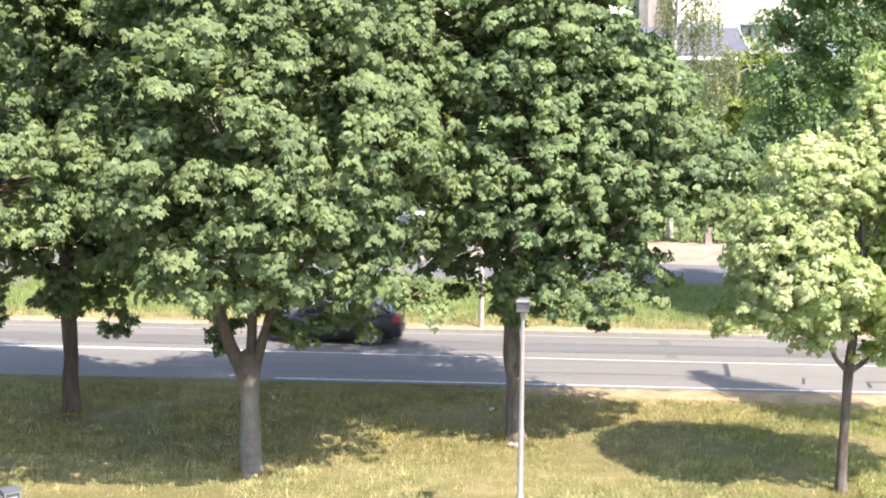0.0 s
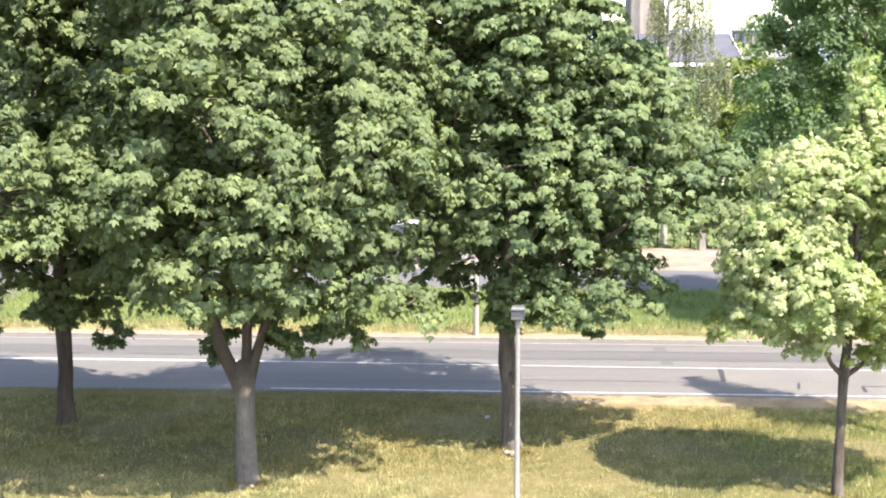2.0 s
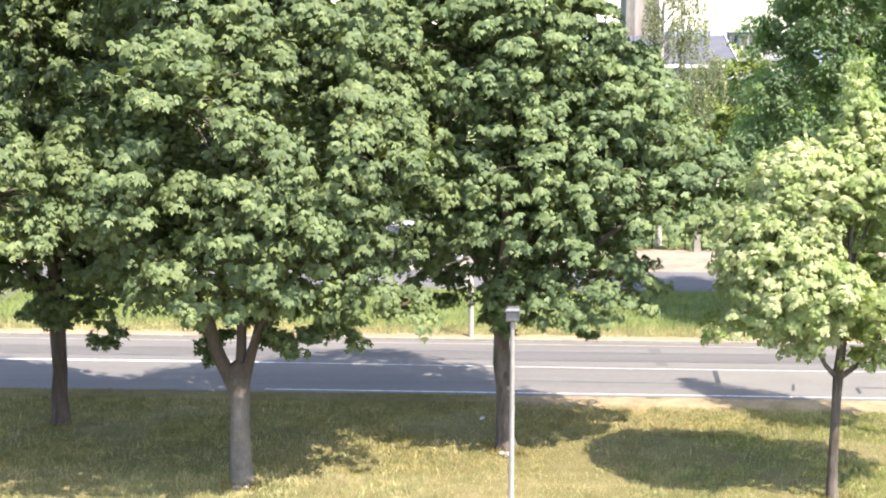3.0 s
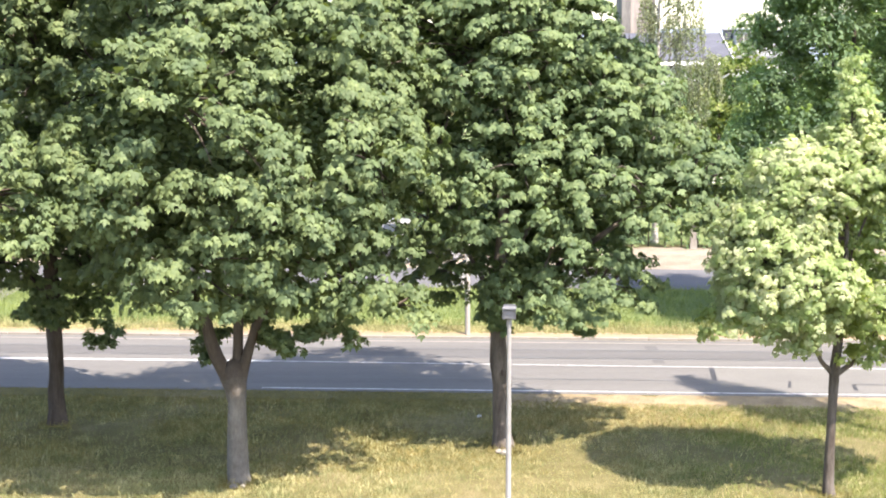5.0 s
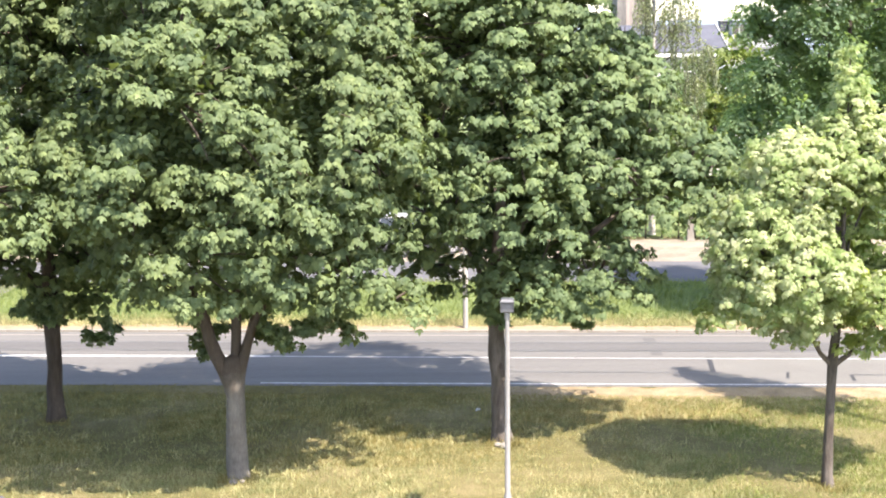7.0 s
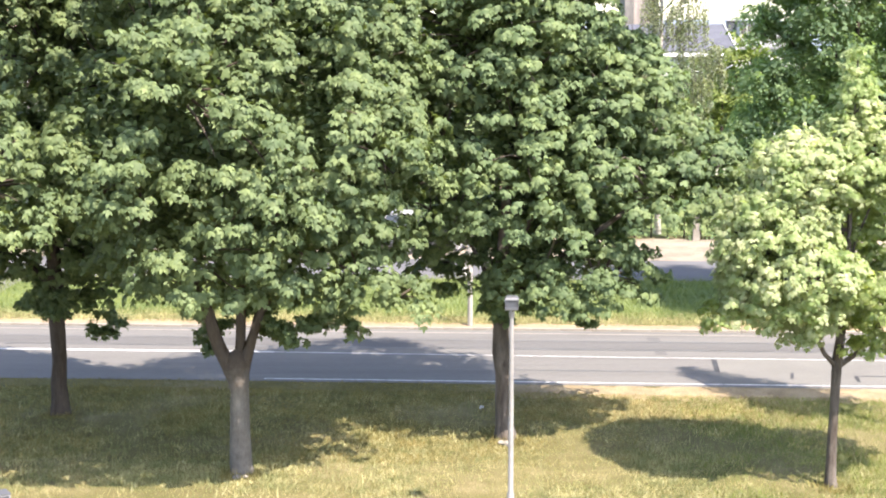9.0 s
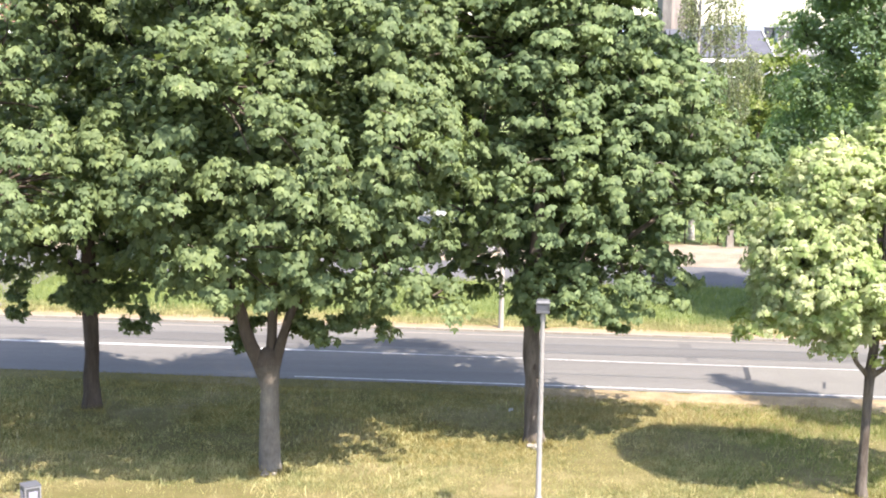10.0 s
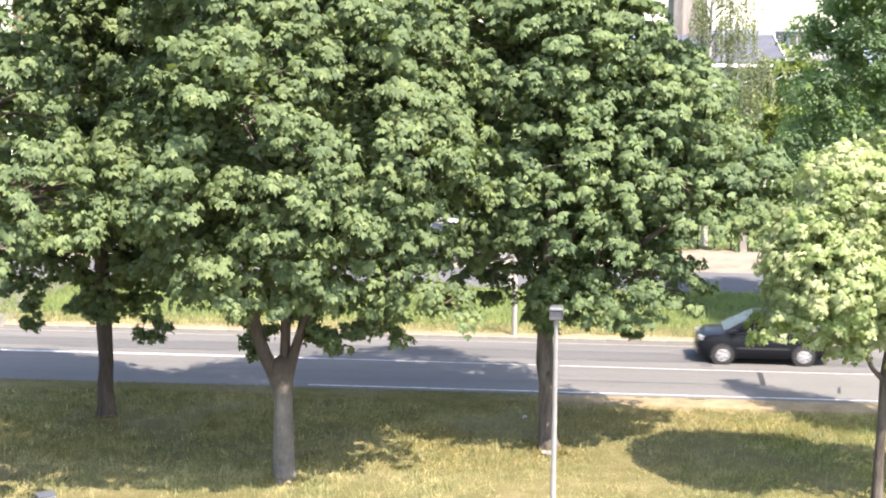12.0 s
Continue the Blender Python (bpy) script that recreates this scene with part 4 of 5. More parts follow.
def hedge(x0, x1, v, h, seed):
    rng = np.random.default_rng(seed)
    thing = tagged(new("hedge"), "clipped dark green hedge along the side street", "hedge")
    n = int((x1 - x0) * 9)
    x = rng.uniform(x0, x1, n)
    a = rng.uniform(0, 1, n)
    c = np.stack([x, v + SLOPE * x + np.where(a < 0.6, -0.5, rng.uniform(-0.5, 0.5, n)), np.where(a < 0.6, rng.uniform(0.1, h, n), h)], -1)
    ax = np.where((a < 0.6)[:, None], (0, -0.9, 0.4), (0, 0, 1.0))
    vv, ff = puff_leaves(c, ax, 0.34, 34, 0.17, rng, 0.9, 0.4, kind=SIMPLE)
    tagged(under(new("foliage", mesh_arrays("foliage", vv, ff, LEAF_DARK)), thing), kind="stuff")
    bm = bmesh.new()
    for k in range(int((x1 - x0) / 0.8)):
        px = x0 + 0.8 * k
        lathe(bm, [(0.04, 0), (0.03, h * 0.8)], 6, (px, v + SLOPE * px, 0))
    part("stems", bm, BARK_DARK, thing)


hedge(-30, 30, 66.5, 1.9, 41)


# ---- grass ----
def grass(name, label, x0, x1, v0, v1, n, hmin, hmax, mat, seed, clump=0.9, fade=0.0):
    """Blades of grass, denser in patches; fade: metres over which they thin out towards both ends."""
    rng = np.random.default_rng(seed)
    x, v = rng.uniform(x0, x1, n), rng.uniform(v0, v1, n)
    keep = np.array([noise.noise((a * clump, b * clump, seed)) + 0.35 * noise.noise((a * 3.1, b * 3.1, seed)) for a, b in zip(x, v)]) > rng.uniform(-1.25, 0.2, n)
    if fade:
        keep &= rng.uniform(0, 1, n) < np.minimum(x - x0, x1 - x) / fade
    x, v = x[keep], v[keep]
    n = len(x)
    base = np.stack([x, v + SLOPE * x, np.full(n, -0.05)], -1)
    h = rng.uniform(hmin, hmax, n) * rng.uniform(0.5, 1.0, n)
    a = rng.uniform(0, 2 * np.pi, n)
    side = np.stack([np.cos(a), np.sin(a), 0 * a], -1)
    lean = np.stack([rng.normal(0, 0.45, n), rng.normal(0, 0.45, n), 0 * a], -1)
    w = rng.uniform(0.007, 0.015, n)[:, None] * side
    up = np.array((0, 0, 1.0))
    tip = base + h[:, None] * (up + lean)
    vv = np.stack([base - w, base + w, tip], 1).reshape(-1, 3)
    me = mesh_arrays(name, vv, np.arange(3 * n).reshape(-1, 3), mat)
    tagged(new(name, me), label, "grass", kind="stuff")


grass("meadow_grass", "straw-yellow uncut meadow grass on the bank", -13.6, 13.4, 26.6, 37.0, 270000, 0.05, 0.17, BLADE, 51)
# darker blades stand thickest under the crowns, adding to the shade by colour
grass("meadow_grass", "olive green grass, its dark tone deepening the shade under the street maples", -13.6, 5.5, 30.6, 37.2, 190000, 0.05, 0.16, BLADE_DIM_OLIVE, 52, 0.5, 2.5)
grass("meadow_grass", "olive green tufts in the parched meadow bank", -13.6, 13.4, 26.6, 37.0, 70000, 0.05, 0.16, BLADE_DIM_OLIVE, 59, 0.5)
grass("meadow_grass", "fresh green grass round the young maple", 5.5, 14.5, 26.6, 36.8, 75000, 0.06, 0.2, BLADE_FRESH, 56, 0.4, 2.0)
grass("meadow_grass", "shaded grass creeping to the road edge", -15.0, 4.5, 36.4, 38.15, 60000, 0.05, 0.13, BLADE_DIM_OLIVE, 57, 0.5, 4.0)
grass("meadow_grass", "short bleached straw along the road edge", -5.0, 15.0, 36.0, 38.1, 95000, 0.03, 0.1, BLADE_STRAW, 58, 0.8, 4.0)
grass("meadow_grass", "dense straw-green grass on the open bank", -13.6, 13.4, 28.4, 32.0, 90000, 0.05, 0.15, BLADE, 61, 0.5)
grass("meadow_grass", "parched straw-yellow grass in the sun by the road", 1.9, 10.5, 34.3, 37.0, 60000, 0.05, 0.16, BLADE_STRAW, 64, 0.7, 2.0)
grass("tall_grass", "sparse tall pale seed stalks in the meadow", -13.6, 13.4, 26.6, 36.6, 9000, 0.18, 0.36, BLADE, 55, 0.7)
grass("verge_grass", "dry yellow grass on the far verge", -20, 17, 46.0, 48.0, 40000, 0.1, 0.3, BLADE, 53)
grass("verge_grass", "lush green grass between road and side street", -20, 19, 47.2, 54.7, 80000, 0.15, 0.45, BLADE_GREEN, 54)


for k, (x, y) in enumerate(((-9.85, 34.85), (-4.4, 30.0), (1.8, 32.6), (8.9, 28.8), (1.57, 25.98))):
    r = 0.45 if k != 4 else 0.25
    grass("grass_tuft", "taller weedy grass left uncut at a trunk foot", x - r, x + r, y - SLOPE * x - r, y - SLOPE * x + 0.5 * r, 600, 0.1, 0.3, BLADE_DIM_OLIVE, 60 + k, 0.5)


# ---- lamp posts ----
def lamp_post(at, turn=0.0):
    thing = tagged(new("street_lamp"), "slim galvanised lamp post with small grey box lantern", "street lamp", "lamp posts on the bank")
    part("pole", lathe(bmesh.new(), [(0.075, -0.05), (0.075, 0.9), (0.055, 0.95), (0.05, 3.0), (0.042, 4.55)], 14), GALVANISED, thing, smooth=True)
    part("collar", lathe(bmesh.new(), [(0.05, 4.5), (0.058, 4.53), (0.058, 4.64), (0.045, 4.67)], 14), GALVANISED, thing)
    corners = ((-1, -1), (1, -1), (1, 1), (-1, 1))
    bm = bmesh.new()
    loft(bm, [[(sx * w, sy * w, z) for sx, sy in corners] for w, z in ((0.115, 4.665), (0.13, 4.675), (0.132, 4.715), (0.12, 4.72))])
    part("bottom_rim", bm, LANTERN_RIM, thing, "pale metal rim under the lantern")
    bm = bmesh.new()
    loft(bm, [[(sx * w, sy * w, z) for sx, sy in corners] for w, z in ((0.118, 4.715), (0.12, 4.86))])
    part("lantern", bm, LANTERN_GLASS, thing, "grey glass lantern box")
    bm = bmesh.new()
    loft(bm, [[(sx * w, sy * w, z) for sx, sy in corners] for w, z in ((0.133, 4.855), (0.139, 4.862), (0.137, 4.885), (0.11, 4.92), (0.1, 4.925))])
    part("lid", bm, LANTERN_RIM, thing, "pale grey metal lantern lid")
    for sx in (-1, 1):
        for sy in (-1, 1):
            bm = bmesh.new()
            loft(bm, [[(sx * w + a, sy * w + b, z) for a, b in ((-0.012, -0.012), (0.012, -0.012), (0.012, 0.012), (-0.012, 0.012))] for w, z in ((0.119, 4.715), (0.121, 4.857))])
            part("corner_bar", bm, LANTERN_GREY, thing)
    thing.matrix_world = pose(*at, 0, 0, turn)
    return thing


def white_lantern(at, turn):
    """A lamp post with a white box lantern: on each side a pale pane in a dark surround."""
    thing = tagged(new("street_lamp"), "white box lantern with dark-framed panes on a slim post", "street lamp", "lamp posts on the bank")
    part("pole", lathe(bmesh.new(), [(0.075, -0.05), (0.075, 0.9), (0.055, 0.95), (0.045, 3.98)], 14), GALVANISED, thing, smooth=True)
    housing = part("lantern", box(bmesh.new(), (-0.105, -0.105, 3.97), (0.105, 0.105, 4.28), 0.006), LANTERN_WHITE, thing)
    for k in range(4):
        turned = Matrix.Rotation(math.pi / 2 * k, 4, "Z")
        for name, lo, hi, mat in (("pane_surround", (-0.085, -0.111, 3.99), (0.085, -0.1, 4.262), LANTERN_GREY), ("pane", (-0.056, -0.117, 3.99), (0.056, -0.102, 4.22), LANTERN_PALE)):
            bm = box(bmesh.new(), lo, hi, 0.002)
            bm.transform(turned)
            part(name, bm, mat, housing)
    part("lid", box(bmesh.new(), (-0.112, -0.112, 4.28), (0.112, 0.112, 4.294), 0.006), LANTERN_RIM, thing, "grey metal lid")
    thing.matrix_world = pose(*at, 0, 0, turn)


lamp_post((1.57, 26.0, 0), -4)
white_lantern((-5.475, 16.5, 0), 34)


# ---- far verge: pole, kerb ----
def utility_pole():
    thing = tagged(new("sign_pole"), "pale concrete roadside pole with small white sign plates", "pole")
    part("pole", lathe(bmesh.new(), [(0.09, -0.05), (0.085, 1.5), (0.075, 3.4), (0.06, 3.44)], 12), POLE_GREY, thing, smooth=True)
    for k, (dx, z, w, h) in enumerate(((-0.17, 2.05, 0.2, 0.55), (0.13, 2.45, 0.18, 0.42))):
        part("sign_plate", box(bmesh.new(), (dx - w / 2, -0.115, z - h / 2), (dx + w / 2, -0.095, z + h / 2), 0.006), PLATE, thing)
    thing.location = (1.33, 45.75, 0)


utility_pole()


def kerb_line():
    kerb = tagged(new("kerb"), "low weathered concrete kerb along the far road edge", "kerb", kind="structure")
    bm = bmesh.new()
    box(bm, (0.01, 0, -0.05), (0.99, 0.14, 0.085), 0.012)
    first = part("kerb_stone", bm, KERB, kerb)
    rng = random.Random(7)
    for k in range(36):
        ob = first if k == 0 else new("kerb_stone", first.data)
        ob.parent = kerb
        ob.matrix_basis = pose(*on_road(-16.6 + k, 45.14 + rng.uniform(-0.008, 0.008), rng.uniform(-0.006, 0.006)), 0, 0, HEADING)


kerb_line()


def gate_post():
    thing = tagged(new("gate_post"), "pale stone gate post in front of the hedge", "post")
    bm = bmesh.new()
    loft(bm, [[(sx * w, sy * w, z) for sx, sy in ((-1, -1), (1, -1), (1, 1), (-1, 1))] for w, z in ((0.19, -0.05), (0.17, 0.1), (0.13, 1.05), (0.13, 1.1))])
    part("shaft", bm, KERB, thing)
    part("cap", box(bmesh.new(), (-0.17, -0.17, 1.1), (0.17, 0.17, 1.17), 0.02), KERB, thing)
    thing.location = (12.83, 64.9, 0)


gate_post()


def small_things():
    post = tagged(new("marker_post"), "small ochre yellow marker board beside the side street", "sign")
    part("post", box(bmesh.new(), (-0.03, -0.03, -0.05), (0.03, 0.03, 1.2), 0.005), CONCRETE, post)
    part("board", box(bmesh.new(), (-0.16, -0.05, 0.35), (0.16, -0.025, 1.25), 0.01), YELLOW, post)
    post.location = (3.75, 55.0, 0)
    rng = random.Random(3)
    for x, y, r in ((1.86, 32.05, 0.13), (1.7, 32.2, 0.09), (-4.45, 29.65, 0.1), (-4.25, 29.7, 0.07)):
        bm = bmesh.new()
        bmesh.ops.create_icosphere(bm, subdivisions=2, radius=r)
        for v in bm.verts:
            v.co *= rng.uniform(0.82, 1.12)
            v.co.z *= 0.65
        ob = tagged(part("stone", bm, KERB), "pale field stone lying at the tree foot", "stone", "stones at the tree feet")
        ob.location = (x, y, r * 0.4)
    bm = bmesh.new()
    bmesh.ops.create_grid(bm, x_segments=4, y_segments=4, size=0.06)
    for v in bm.verts:
        v.co.z = 0.12 + rng.uniform(-0.03, 0.05)
    bmesh.ops.solidify(bm, geom=bm.faces[:], thickness=0.003)
    ob = tagged(part("paper_scrap", bm, PLATE), "crumpled white paper scrap lying in the grass", "litter")
    ob.location = (1.33, 35.05, 0)


small_things()


# ---- buildings and distance ----
def block(lo, hi, bevel=0.0):
    return box(bmesh.new(), lo, hi, bevel)


def window_in(parent, x, y, z, w, h, frame_mat):
    """A window standing 3 cm proud of a wall that faces the road."""
    win = part("window", block((x - w / 2, y - 0.03, z), (x + w / 2, y + 0.05, z + h)), frame_mat, parent)
    part("pane", block((x - w / 2 + 0.08, y - 0.045, z + 0.08), (x + w / 2 - 0.08, y - 0.02, z + h - 0.08)), PANE, win)


def gable_roof(bm, x0, x1, y0, y1, z, rise, over=0.3):
    ym = (y0 + y1) / 2
    drop = rise * over / (ym - y0)
    loft(bm, [[(x, y0 - over, z - drop), (x, ym, z + rise), (x, y1 + over, z - drop), (x, y1 + over, z - drop - 0.18), (x, ym, z + rise - 0.2), (x, y0 - over, z - drop - 0.18)] for x in (x0 - over, x1 + over)])
    return bm


def slate_house():
    house = tagged(new("house"), "white rendered house with grey slate gable roof", "house")
    part("wall", block((14.6, 95, 0), (20.9, 104, 8.6)), RENDERED_WALL, house)
    part("roof", gable_roof(bmesh.new(), 14.6, 20.9, 95, 104, 8.75, 1.75), SLATE, house)
    part("fascia", block((14.3, 94.58, 8.28), (21.2, 94.69, 8.52)), WHITE, house)
    part("bargeboard", loft(bmesh.new(), [[(21.2, y, z + 0.08), (21.27, y, z + 0.08), (21.27, y, z + 0.21), (21.2, y, z + 0.21)] for y, z in ((94.65, 8.5), (99.5, 10.4), (104.35, 8.5))]), RENDERED_WALL, house)
    for x in (15.4, 16.9, 18.4, 19.9):
        for z in (2.0, 5.8):
            window_in(house, x, 95, z, 0.9, 1.5, WHITE)


def dormer_house():
    house = tagged(new("house"), "house with pale grey roof, dark chimney and white dormer", "house")
    part("wall", block((25.4, 122, 0), (33, 130, 8.7)), RENDERED_WALL, house)
    part("roof", gable_roof(bmesh.new(), 25.4, 33, 122, 130, 8.7, 1.75), PALE_ROOF, house)
    stack = part("chimney", block((27.0, 124.6, 9.3), (27.7, 125.4, 10.85), 0.03), SLATE, house, "dark slate-clad chimney")
    part("chimney_cap", block((26.92, 124.52, 10.85), (27.78, 125.48, 10.95), 0.02), GREY_STONE, stack)
    dormer = part("dormer", block((27.8, 123.2, 9.2), (29.1, 125.8, 10.75), 0.02), DORMER_WHITE, house)
    part("dormer_roof", block((27.7, 123.0, 10.75), (29.2, 125.9, 10.9), 0.02), SLATE, dormer)
    for x in (28.13, 28.77):
        part("pane", block((x - 0.26, 123.17, 9.75), (x + 0.26, 123.22, 10.55)), PANE, dormer)


def stone_tower():
    tower = tagged(new("tower"), "weathered pinkish stone tower behind the birch", "tower")
    part("wall", block((16.2, 110, 0), (18.0, 113, 19), 0.05), PINKISH, tower)
    part("buttress", block((15.5, 109.8, 0), (16.25, 113.2, 18), 0.04), GREY_STONE, tower)
    part("buttress", block((17.95, 109.8, 0), (18.2, 113.2, 17.5), 0.04), GREY_STONE, tower)


def brick_villa():
    villa = tagged(new("brick_house"), "red brick house with white corner bay", "house")
    part("wall", block((-29.5, 76, 0), (-25.4, 86, 13)), BRICK, villa)
    part("bay", block((-26.45, 75.6, 0), (-25.95, 76.2, 13), 0.03), WHITE, villa)
    part("roof", gable_roof(bmesh.new(), -29.5, -25.4, 76, 86, 13, 3), SLATE, villa)
    part("extension", block((-25.38, 75, 0), (-22.6, 80, 9.6)), RENDERED_WALL, villa)
    part("flat_roof", block((-25.37, 74.8, 9.6), (-22.4, 80.2, 9.9), 0.03), WHITE, villa)
    for z in (3.2, 6.6, 10.2):
        window_in(villa, -28.0, 76, z, 1.0, 1.5, WHITE)
    for z in (3.2, 6.6):
        window_in(villa, -24.0, 75, z, 1.0, 1.4, WHITE)


slate_house()
dormer_house()
stone_tower()
brick_villa()


def far_hills():
    xs = np.linspace(-600, 600, 241)
    h = np.array([13.6 + 1.2 * noise.noise((x * 0.012, 3, 0)) + 0.7 * noise.noise((x * 0.08, 9, 0)) for x in xs])
    lo = [(x, 420, -1) for x in xs]
    hi = [(x, 440, z) for x, z in zip(xs, h)]
    k = np.arange(240)
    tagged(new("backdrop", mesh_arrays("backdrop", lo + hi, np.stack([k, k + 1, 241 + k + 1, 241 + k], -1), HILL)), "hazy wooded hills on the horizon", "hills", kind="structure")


far_hills()
# ---- vehicles ----
def car(name, label, paint, length, height, base, nose, deck, belt, wheel_r=0.3, hatch=False, width=1.72, tail=None):
    """A car facing +x with its foot at the middle of the wheelbase. nose and deck: heights of bonnet edge and boot edge."""
    thing = tagged(new(name), label, "car")
    hw, front, rear = width / 2, base / 2 + (length - base) * 0.47, -base / 2 - (length - base) * 0.53
    cowl, back = front - (0.85 if hatch else 1.15), rear + (0.25 if hatch else 0.62)

    def ring(x, zb, zt, w):
        half = [(w * 0.88, zb), (w * 0.98, zb + 0.1), (w, zb + 0.28), (w * 0.995, zt - 0.16), (w * 0.95, zt - 0.04), (w * 0.82, zt), (0, zt + 0.025)]
        return [(x, y, z) for y, z in half] + [(x, -y, z) for y, z in reversed(half[:-1])]

    prof = [(rear, 0.42, deck - 0.18, 0.80), (rear + 0.05, 0.3, deck - 0.04, 0.9), (rear + 0.25, 0.24, deck, 0.97), (back, 0.2, max(deck, belt - 0.02), 1.0),
            (-base / 2, 0.2, belt, 1.0), (0, 0.19, belt - 0.02, 1.0), (cowl, 0.19, belt - 0.03, 1.0), (base / 2, 0.2, (belt + nose) / 2 + 0.03, 0.99),
            (front - 0.3, 0.22, nose + 0.02, 0.94), (front - 0.08, 0.26, nose - 0.08, 0.84), (front, 0.34, nose - 0.2, 0.7)]
    part("body", loft(bmesh.new(), [ring(x, zb, zt, w * hw) for x, zb, zt, w in prof]), paint, thing, smooth=True)
    # cabin
    ra, rb = -base / 2 + (0.05 if hatch else 0.35), cowl - (0.95 if hatch else 0.72)

    rw, bw = hw * 0.72, hw * 0.93
    zr, zb = height, belt - 0.03
    bm = bmesh.new()
    secs = [(back - (0.0 if hatch else 0.12), zb + 0.02, zb + 0.02, bw * 0.95, bw * 0.9), (ra, zb, zr - 0.11, bw, rw * 0.97), (ra + 0.3, zb, zr - 0.045, bw, rw), (ra + 0.6, zb, zr - 0.012, bw, rw), ((ra + rb) / 2 + 0.2, zb, zr, bw, rw), (rb - 0.25, zb, zr - 0.02, bw, rw),
            (rb, zb, zr - 0.075, bw, rw), (cowl + 0.06, zb + 0.01, zb + 0.015, bw * 0.96, bw * 0.9)]
    loft(bm, [[(x, w0, z0), (x, w1 + (w0 - w1) * 0.12, z0 + (z1 - z0) * 0.86), (x, w1 * 0.86, z1), (x, 0, z1 + 0.02), (x, -w1 * 0.86, z1), (x, -w1 - (w0 - w1) * 0.12, z0 + (z1 - z0) * 0.86), (x, -w0, z0)]
              for x, z0, z1, w0, w1 in secs])
    part("cabin", bm, paint, thing, smooth=True)

    def side_at(z):
        u = (z - zb) / ((zr - zb) * 0.86)
        return bw + (rw + (bw - rw) * 0.12 - bw) * u

    z0, z1 = zb + 0.1, zb + (zr - zb) * 0.76
    mid = (ra + rb) / 2 + 0.1
    for s in (-1, 1):
        e = 0.012
        quads = [((mid + 0.05, z0), (cowl - 0.22, z0), (rb + 0.02, z1), (mid + 0.05, z1)), ((ra - 0.1, z0), (mid - 0.04, z0), (mid - 0.04, z1), (ra + 0.12, z1))]
        if not hatch:
            quads.append(((back + 0.2, z0), (ra - 0.16, z0), (ra + 0.04, z1 - 0.02), (ra - 0.02, z1 - 0.05)))
        for q in quads:
            bm = bmesh.new()
            inner = [bm.verts.new((x, s * (side_at(z) - 0.01), z)) for x, z in q]
            outer = [bm.verts.new((x, s * (side_at(z) + e), z)) for x, z in q]
            bm.faces.new(outer)
            bm.faces.new(inner)
            for k in range(4):
                bm.faces.new((inner[k], inner[(k + 1) % 4], outer[(k + 1) % 4], outer[k]))
            part("side_window", bm, CAR_GLASS, thing)
    for nm, xa, za, xb, zb2 in (("windscreen", cowl + 0.02, zb + 0.05, rb + 0.03, zr - 0.09), ("rear_window", back - 0.03 if hatch else back + 0.0, zb + 0.06, ra - 0.03, zr - 0.125)):
        bm = bmesh.new()
        up = 0.02
        sg = 1 if nm == "windscreen" else -1
        pts = [(xa, -bw * 0.84, za), (xa, bw * 0.84, za), (xb, rw * 0.84, zb2), (xb, -rw * 0.84, zb2)]
        lo = [bm.verts.new(p) for p in pts]
        hi = [bm.verts.new((p[0] + sg * 0.015, p[1], p[2] + up)) for p in pts]
        bm.faces.new(lo)
        bm.faces.new(hi)
        for k in range(4):
            bm.faces.new((lo[k], lo[(k + 1) % 4], hi[(k + 1) % 4], hi[k]))
        part(nm, bm, SCREEN_GLASS if nm == "windscreen" or hatch else CAR_GLASS, thing)
    wheels = []
    for sx in (-1, 1):
        for s in (-1, 1):
            arch = bmesh.new()
            lathe(arch, [(wheel_r + 0.06, s * (hw - 0.2)), (wheel_r + 0.06, s * (hw + 0.004))], 20, (sx * base / 2, 0, wheel_r + 0.01), "y")
            part("wheel_arch", arch, BLACK_TRIM, thing)
            w = new("wheel")
            w.parent = thing
            w.location = (sx * base / 2, s * (hw - 0.08), wheel_r)
            part("tyre", lathe(bmesh.new(), [(wheel_r - 0.05, -0.095), (wheel_r, -0.07), (wheel_r, 0.07), (wheel_r - 0.05, 0.095)], 24, (0, 0, 0), "y"), TYRE, w, smooth=False)
            rim = lathe(bmesh.new(), [(wheel_r - 0.1, s * 0.08), (wheel_r - 0.098, s * 0.1), (wheel_r - 0.12, s * 0.104), (0.06, s * 0.115)], 20, (0, 0, 0), "y")
            part("rim", rim, RIM, w)
            for k in range(5):
                a = 2 * math.pi * k / 5
                box_m = Matrix.Rotation(a, 4, "Y")
                hole = bmesh.new()
                bmesh.ops.create_cube(hole, size=1, matrix=Matrix.Translation((0, s * 0.108, 0)) @ box_m @ Matrix.Translation(((wheel_r - 0.1) * 0.62, 0, 0)) @ Matrix.Diagonal((0.06, 0.012, 0.05, 1)))
                part("rim_slot", hole, BLACK_TRIM, w)
            wheels.append(w)
    for s in (-1, 1):
        lo, hi = sorted((s * hw * 0.45, s * hw * 0.84))
        part("headlight", box(bmesh.new(), (front - 0.24, lo, nose - 0.2), (front - 0.02, hi, nose - 0.06), 0.03), HEAD_CLEAR, thing)
        lo, hi = sorted((s * hw * 0.6, s * hw * 0.965))
        part("tail_light", box(bmesh.new(), (rear + 0.02, lo, deck - 0.3), (rear + 0.3, hi, deck - 0.07), 0.03), tail or TAIL_RED, thing)
        yt = side_at(z1 + 0.02)
        lo, hi = sorted((s * (yt - 0.01), s * (yt + 0.018)))
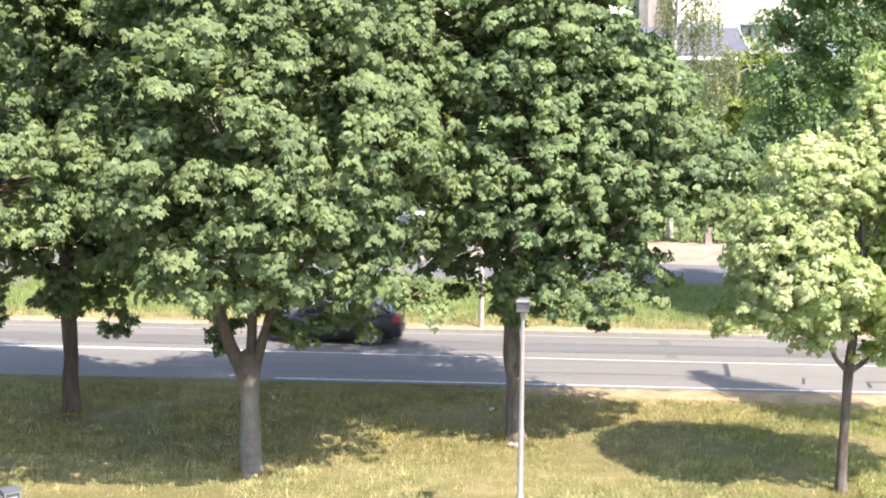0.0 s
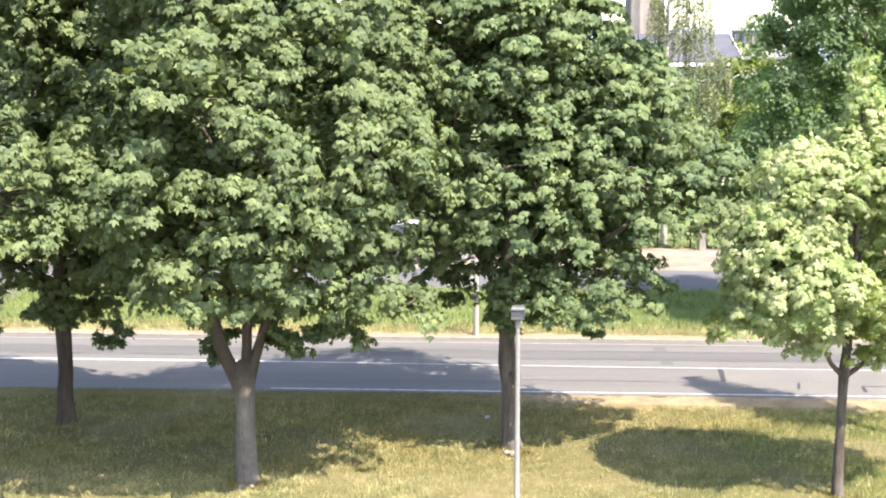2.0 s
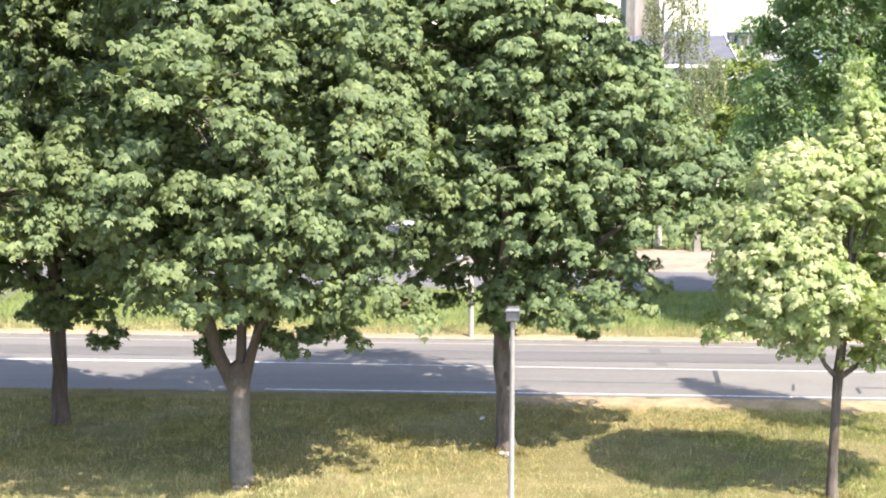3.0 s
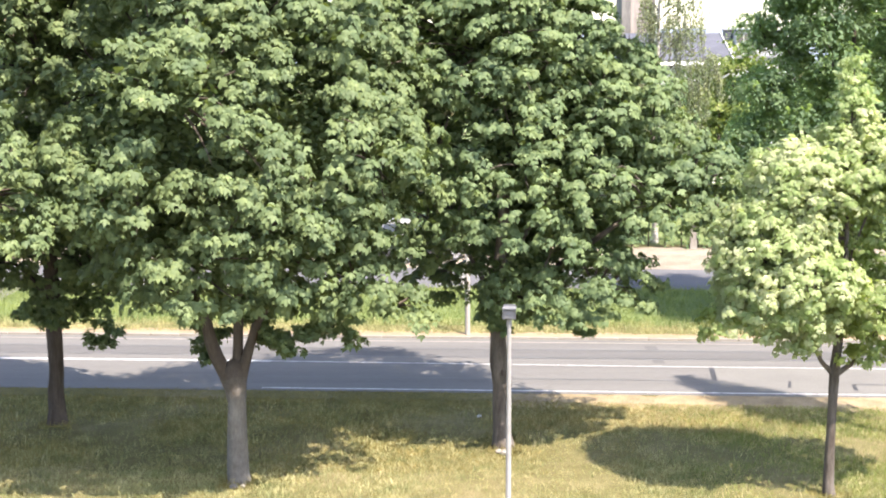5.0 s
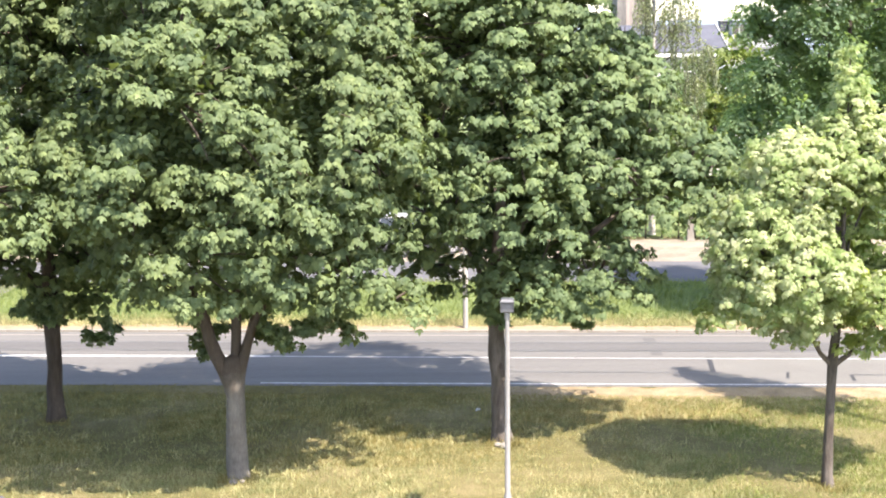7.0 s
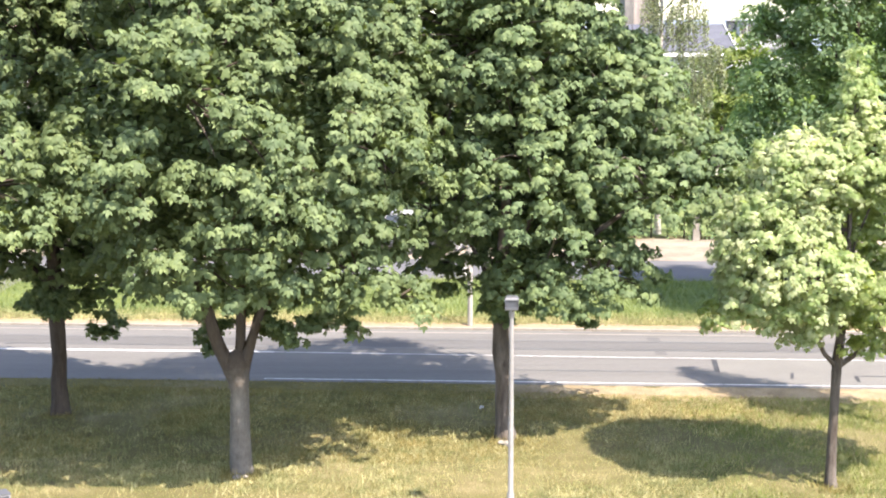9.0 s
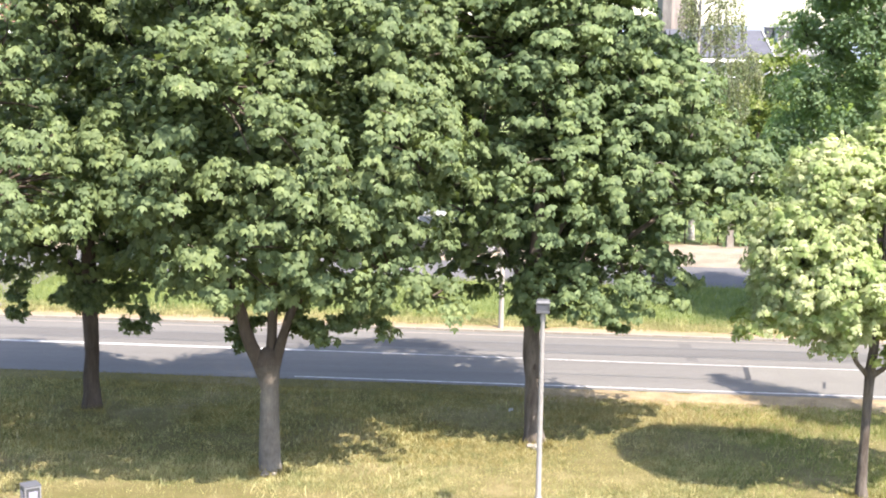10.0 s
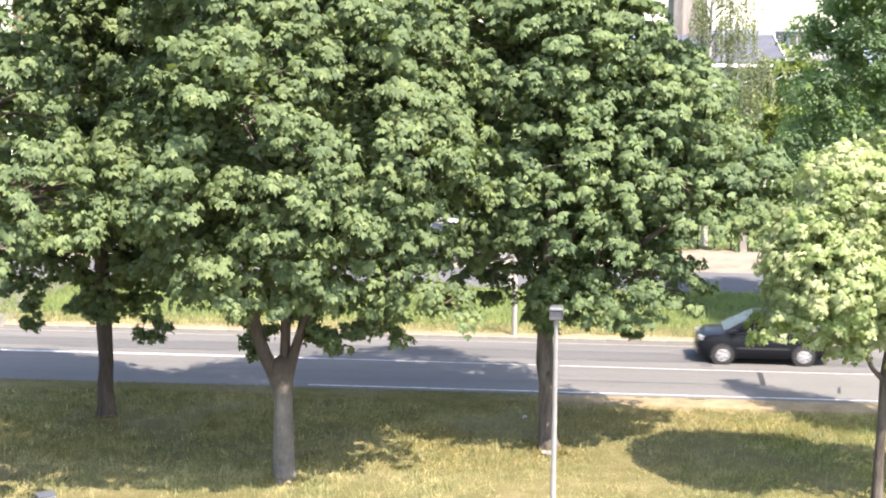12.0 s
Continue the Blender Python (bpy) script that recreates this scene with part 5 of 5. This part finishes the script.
        part("window_trim", box(bmesh.new(), (ra + 0.1, lo, z1 + 0.005), (rb + 0.02, hi, z1 + 0.03)), RIM, thing, "bright metal trim over the side windows")
        lo, hi = sorted((s * (hw - 0.02), s * (hw + 0.14)))
        part("wing_mirror", box(bmesh.new(), (cowl - 0.32, lo, belt), (cowl - 0.2, hi, belt + 0.12), 0.03), paint, thing)
        lo, hi = sorted((s * (hw - 0.01), s * (hw + 0.012)))
        part("side_strip", box(bmesh.new(), (-base / 2 + 0.45, lo, 0.5), (base / 2 - 0.45, hi, 0.56)), BLACK_TRIM, thing)
        for x in (mid - 0.15, rb + 0.05):
            part("door_handle", box(bmesh.new(), (x - 0.2, lo, belt - 0.14), (x - 0.05, hi + 0.005 if s > 0 else hi, belt - 0.1), 0.005), BLACK_TRIM, thing)
    part("front_bumper", box(bmesh.new(), (front - 0.2, -hw * 0.8, 0.24), (front + 0.02, hw * 0.8, 0.46), 0.05), paint, thing)
    part("rear_bumper", box(bmesh.new(), (rear - 0.03, -hw * 0.86, 0.28), (rear + 0.2, hw * 0.86, 0.52), 0.05), paint, thing)
    part("number_plate", box(bmesh.new(), (rear - 0.045, -0.26, 0.55), (rear - 0.02, 0.26, 0.66)), PLATE_DULL, thing)
    return thing, wheels


grey_estate, wheels_a = car("estate_car", "steel grey estate car driving on the far lane", PAINT_GREY, 4.3, 1.5, 2.5, 0.86, 1.05, 0.97, hatch=True, tail=TAIL_BRIGHT)
black_saloon, wheels_b = car("saloon_car", "black aubergine saloon car driving on the near lane", PAINT_BLACK, 4.38, 1.34, 2.62, 0.78, 0.96, 0.89)
black_hatch, wheels_c = car("hatchback_car", "black hatchback car driving on the far lane", PAINT_NAVY, 4.1, 1.62, 2.5, 0.92, 1.04, 1.0, hatch=True)

parked, _ = car("parked_car", "dark grey car parked in tree shade beyond the side street", PAINT_CHARCOAL, 4.3, 1.45, 2.6, 0.8, 1.0, 0.92)
parked.matrix_world = pose(-0.3, 62.0, 0.012, 0, 0, 205)
parked_white, _ = car("parked_car", "white car parked by the hedge beyond the side street", PAINT_WHITE, 4.2, 1.5, 2.55, 0.85, 1.02, 0.96, hatch=True)
parked_white.matrix_world = pose(-1.45, 65.2, 0.012, 0, 0, 84)


# ---- what moves ----
def drive(thing, wheels, past, v):
    """A drive along the lane at offset v through the places x of past, rows (seconds, x), carried on evenly before and after them."""
    (ta, xa), (tb, xb), (tc, xc), (td, xd) = past[0], past[1], past[-2], past[-1]
    past = [(0.0, xa + (xb - xa) / (tb - ta) * (0.0 - ta))] * (ta > 0) + past + [(12.0, xd + (xd - xc) / (td - tc) * (12.0 - td))] * (td < 12)
    turn = HEADING if xb > xa else HEADING + 180
    walk(thing, [(t, pose(*on_road(x, v, 0.017), 0, 0, turn)) for t, x in past])
    for w in wheels:
        at = tuple(w.location)
        walk(w, [(k / 30, pose(*at, 0, (80 * k) % 360, 0)) for k in range(0, 361)])


def motions():
    drive(grey_estate, wheels_a, [(0.0, -3.5), (0.5, -12.03)], 43.55)
    drive(black_saloon, wheels_b, [(5.0, -16.6), (5.5, -7.42), (6.0, 1.7), (6.5, 10.5), (7.0, 19.2)], 39.82)
    drive(black_hatch, wheels_c, [(11.5, 18.35), (12.0, 9.05)], 43.1)


motions()
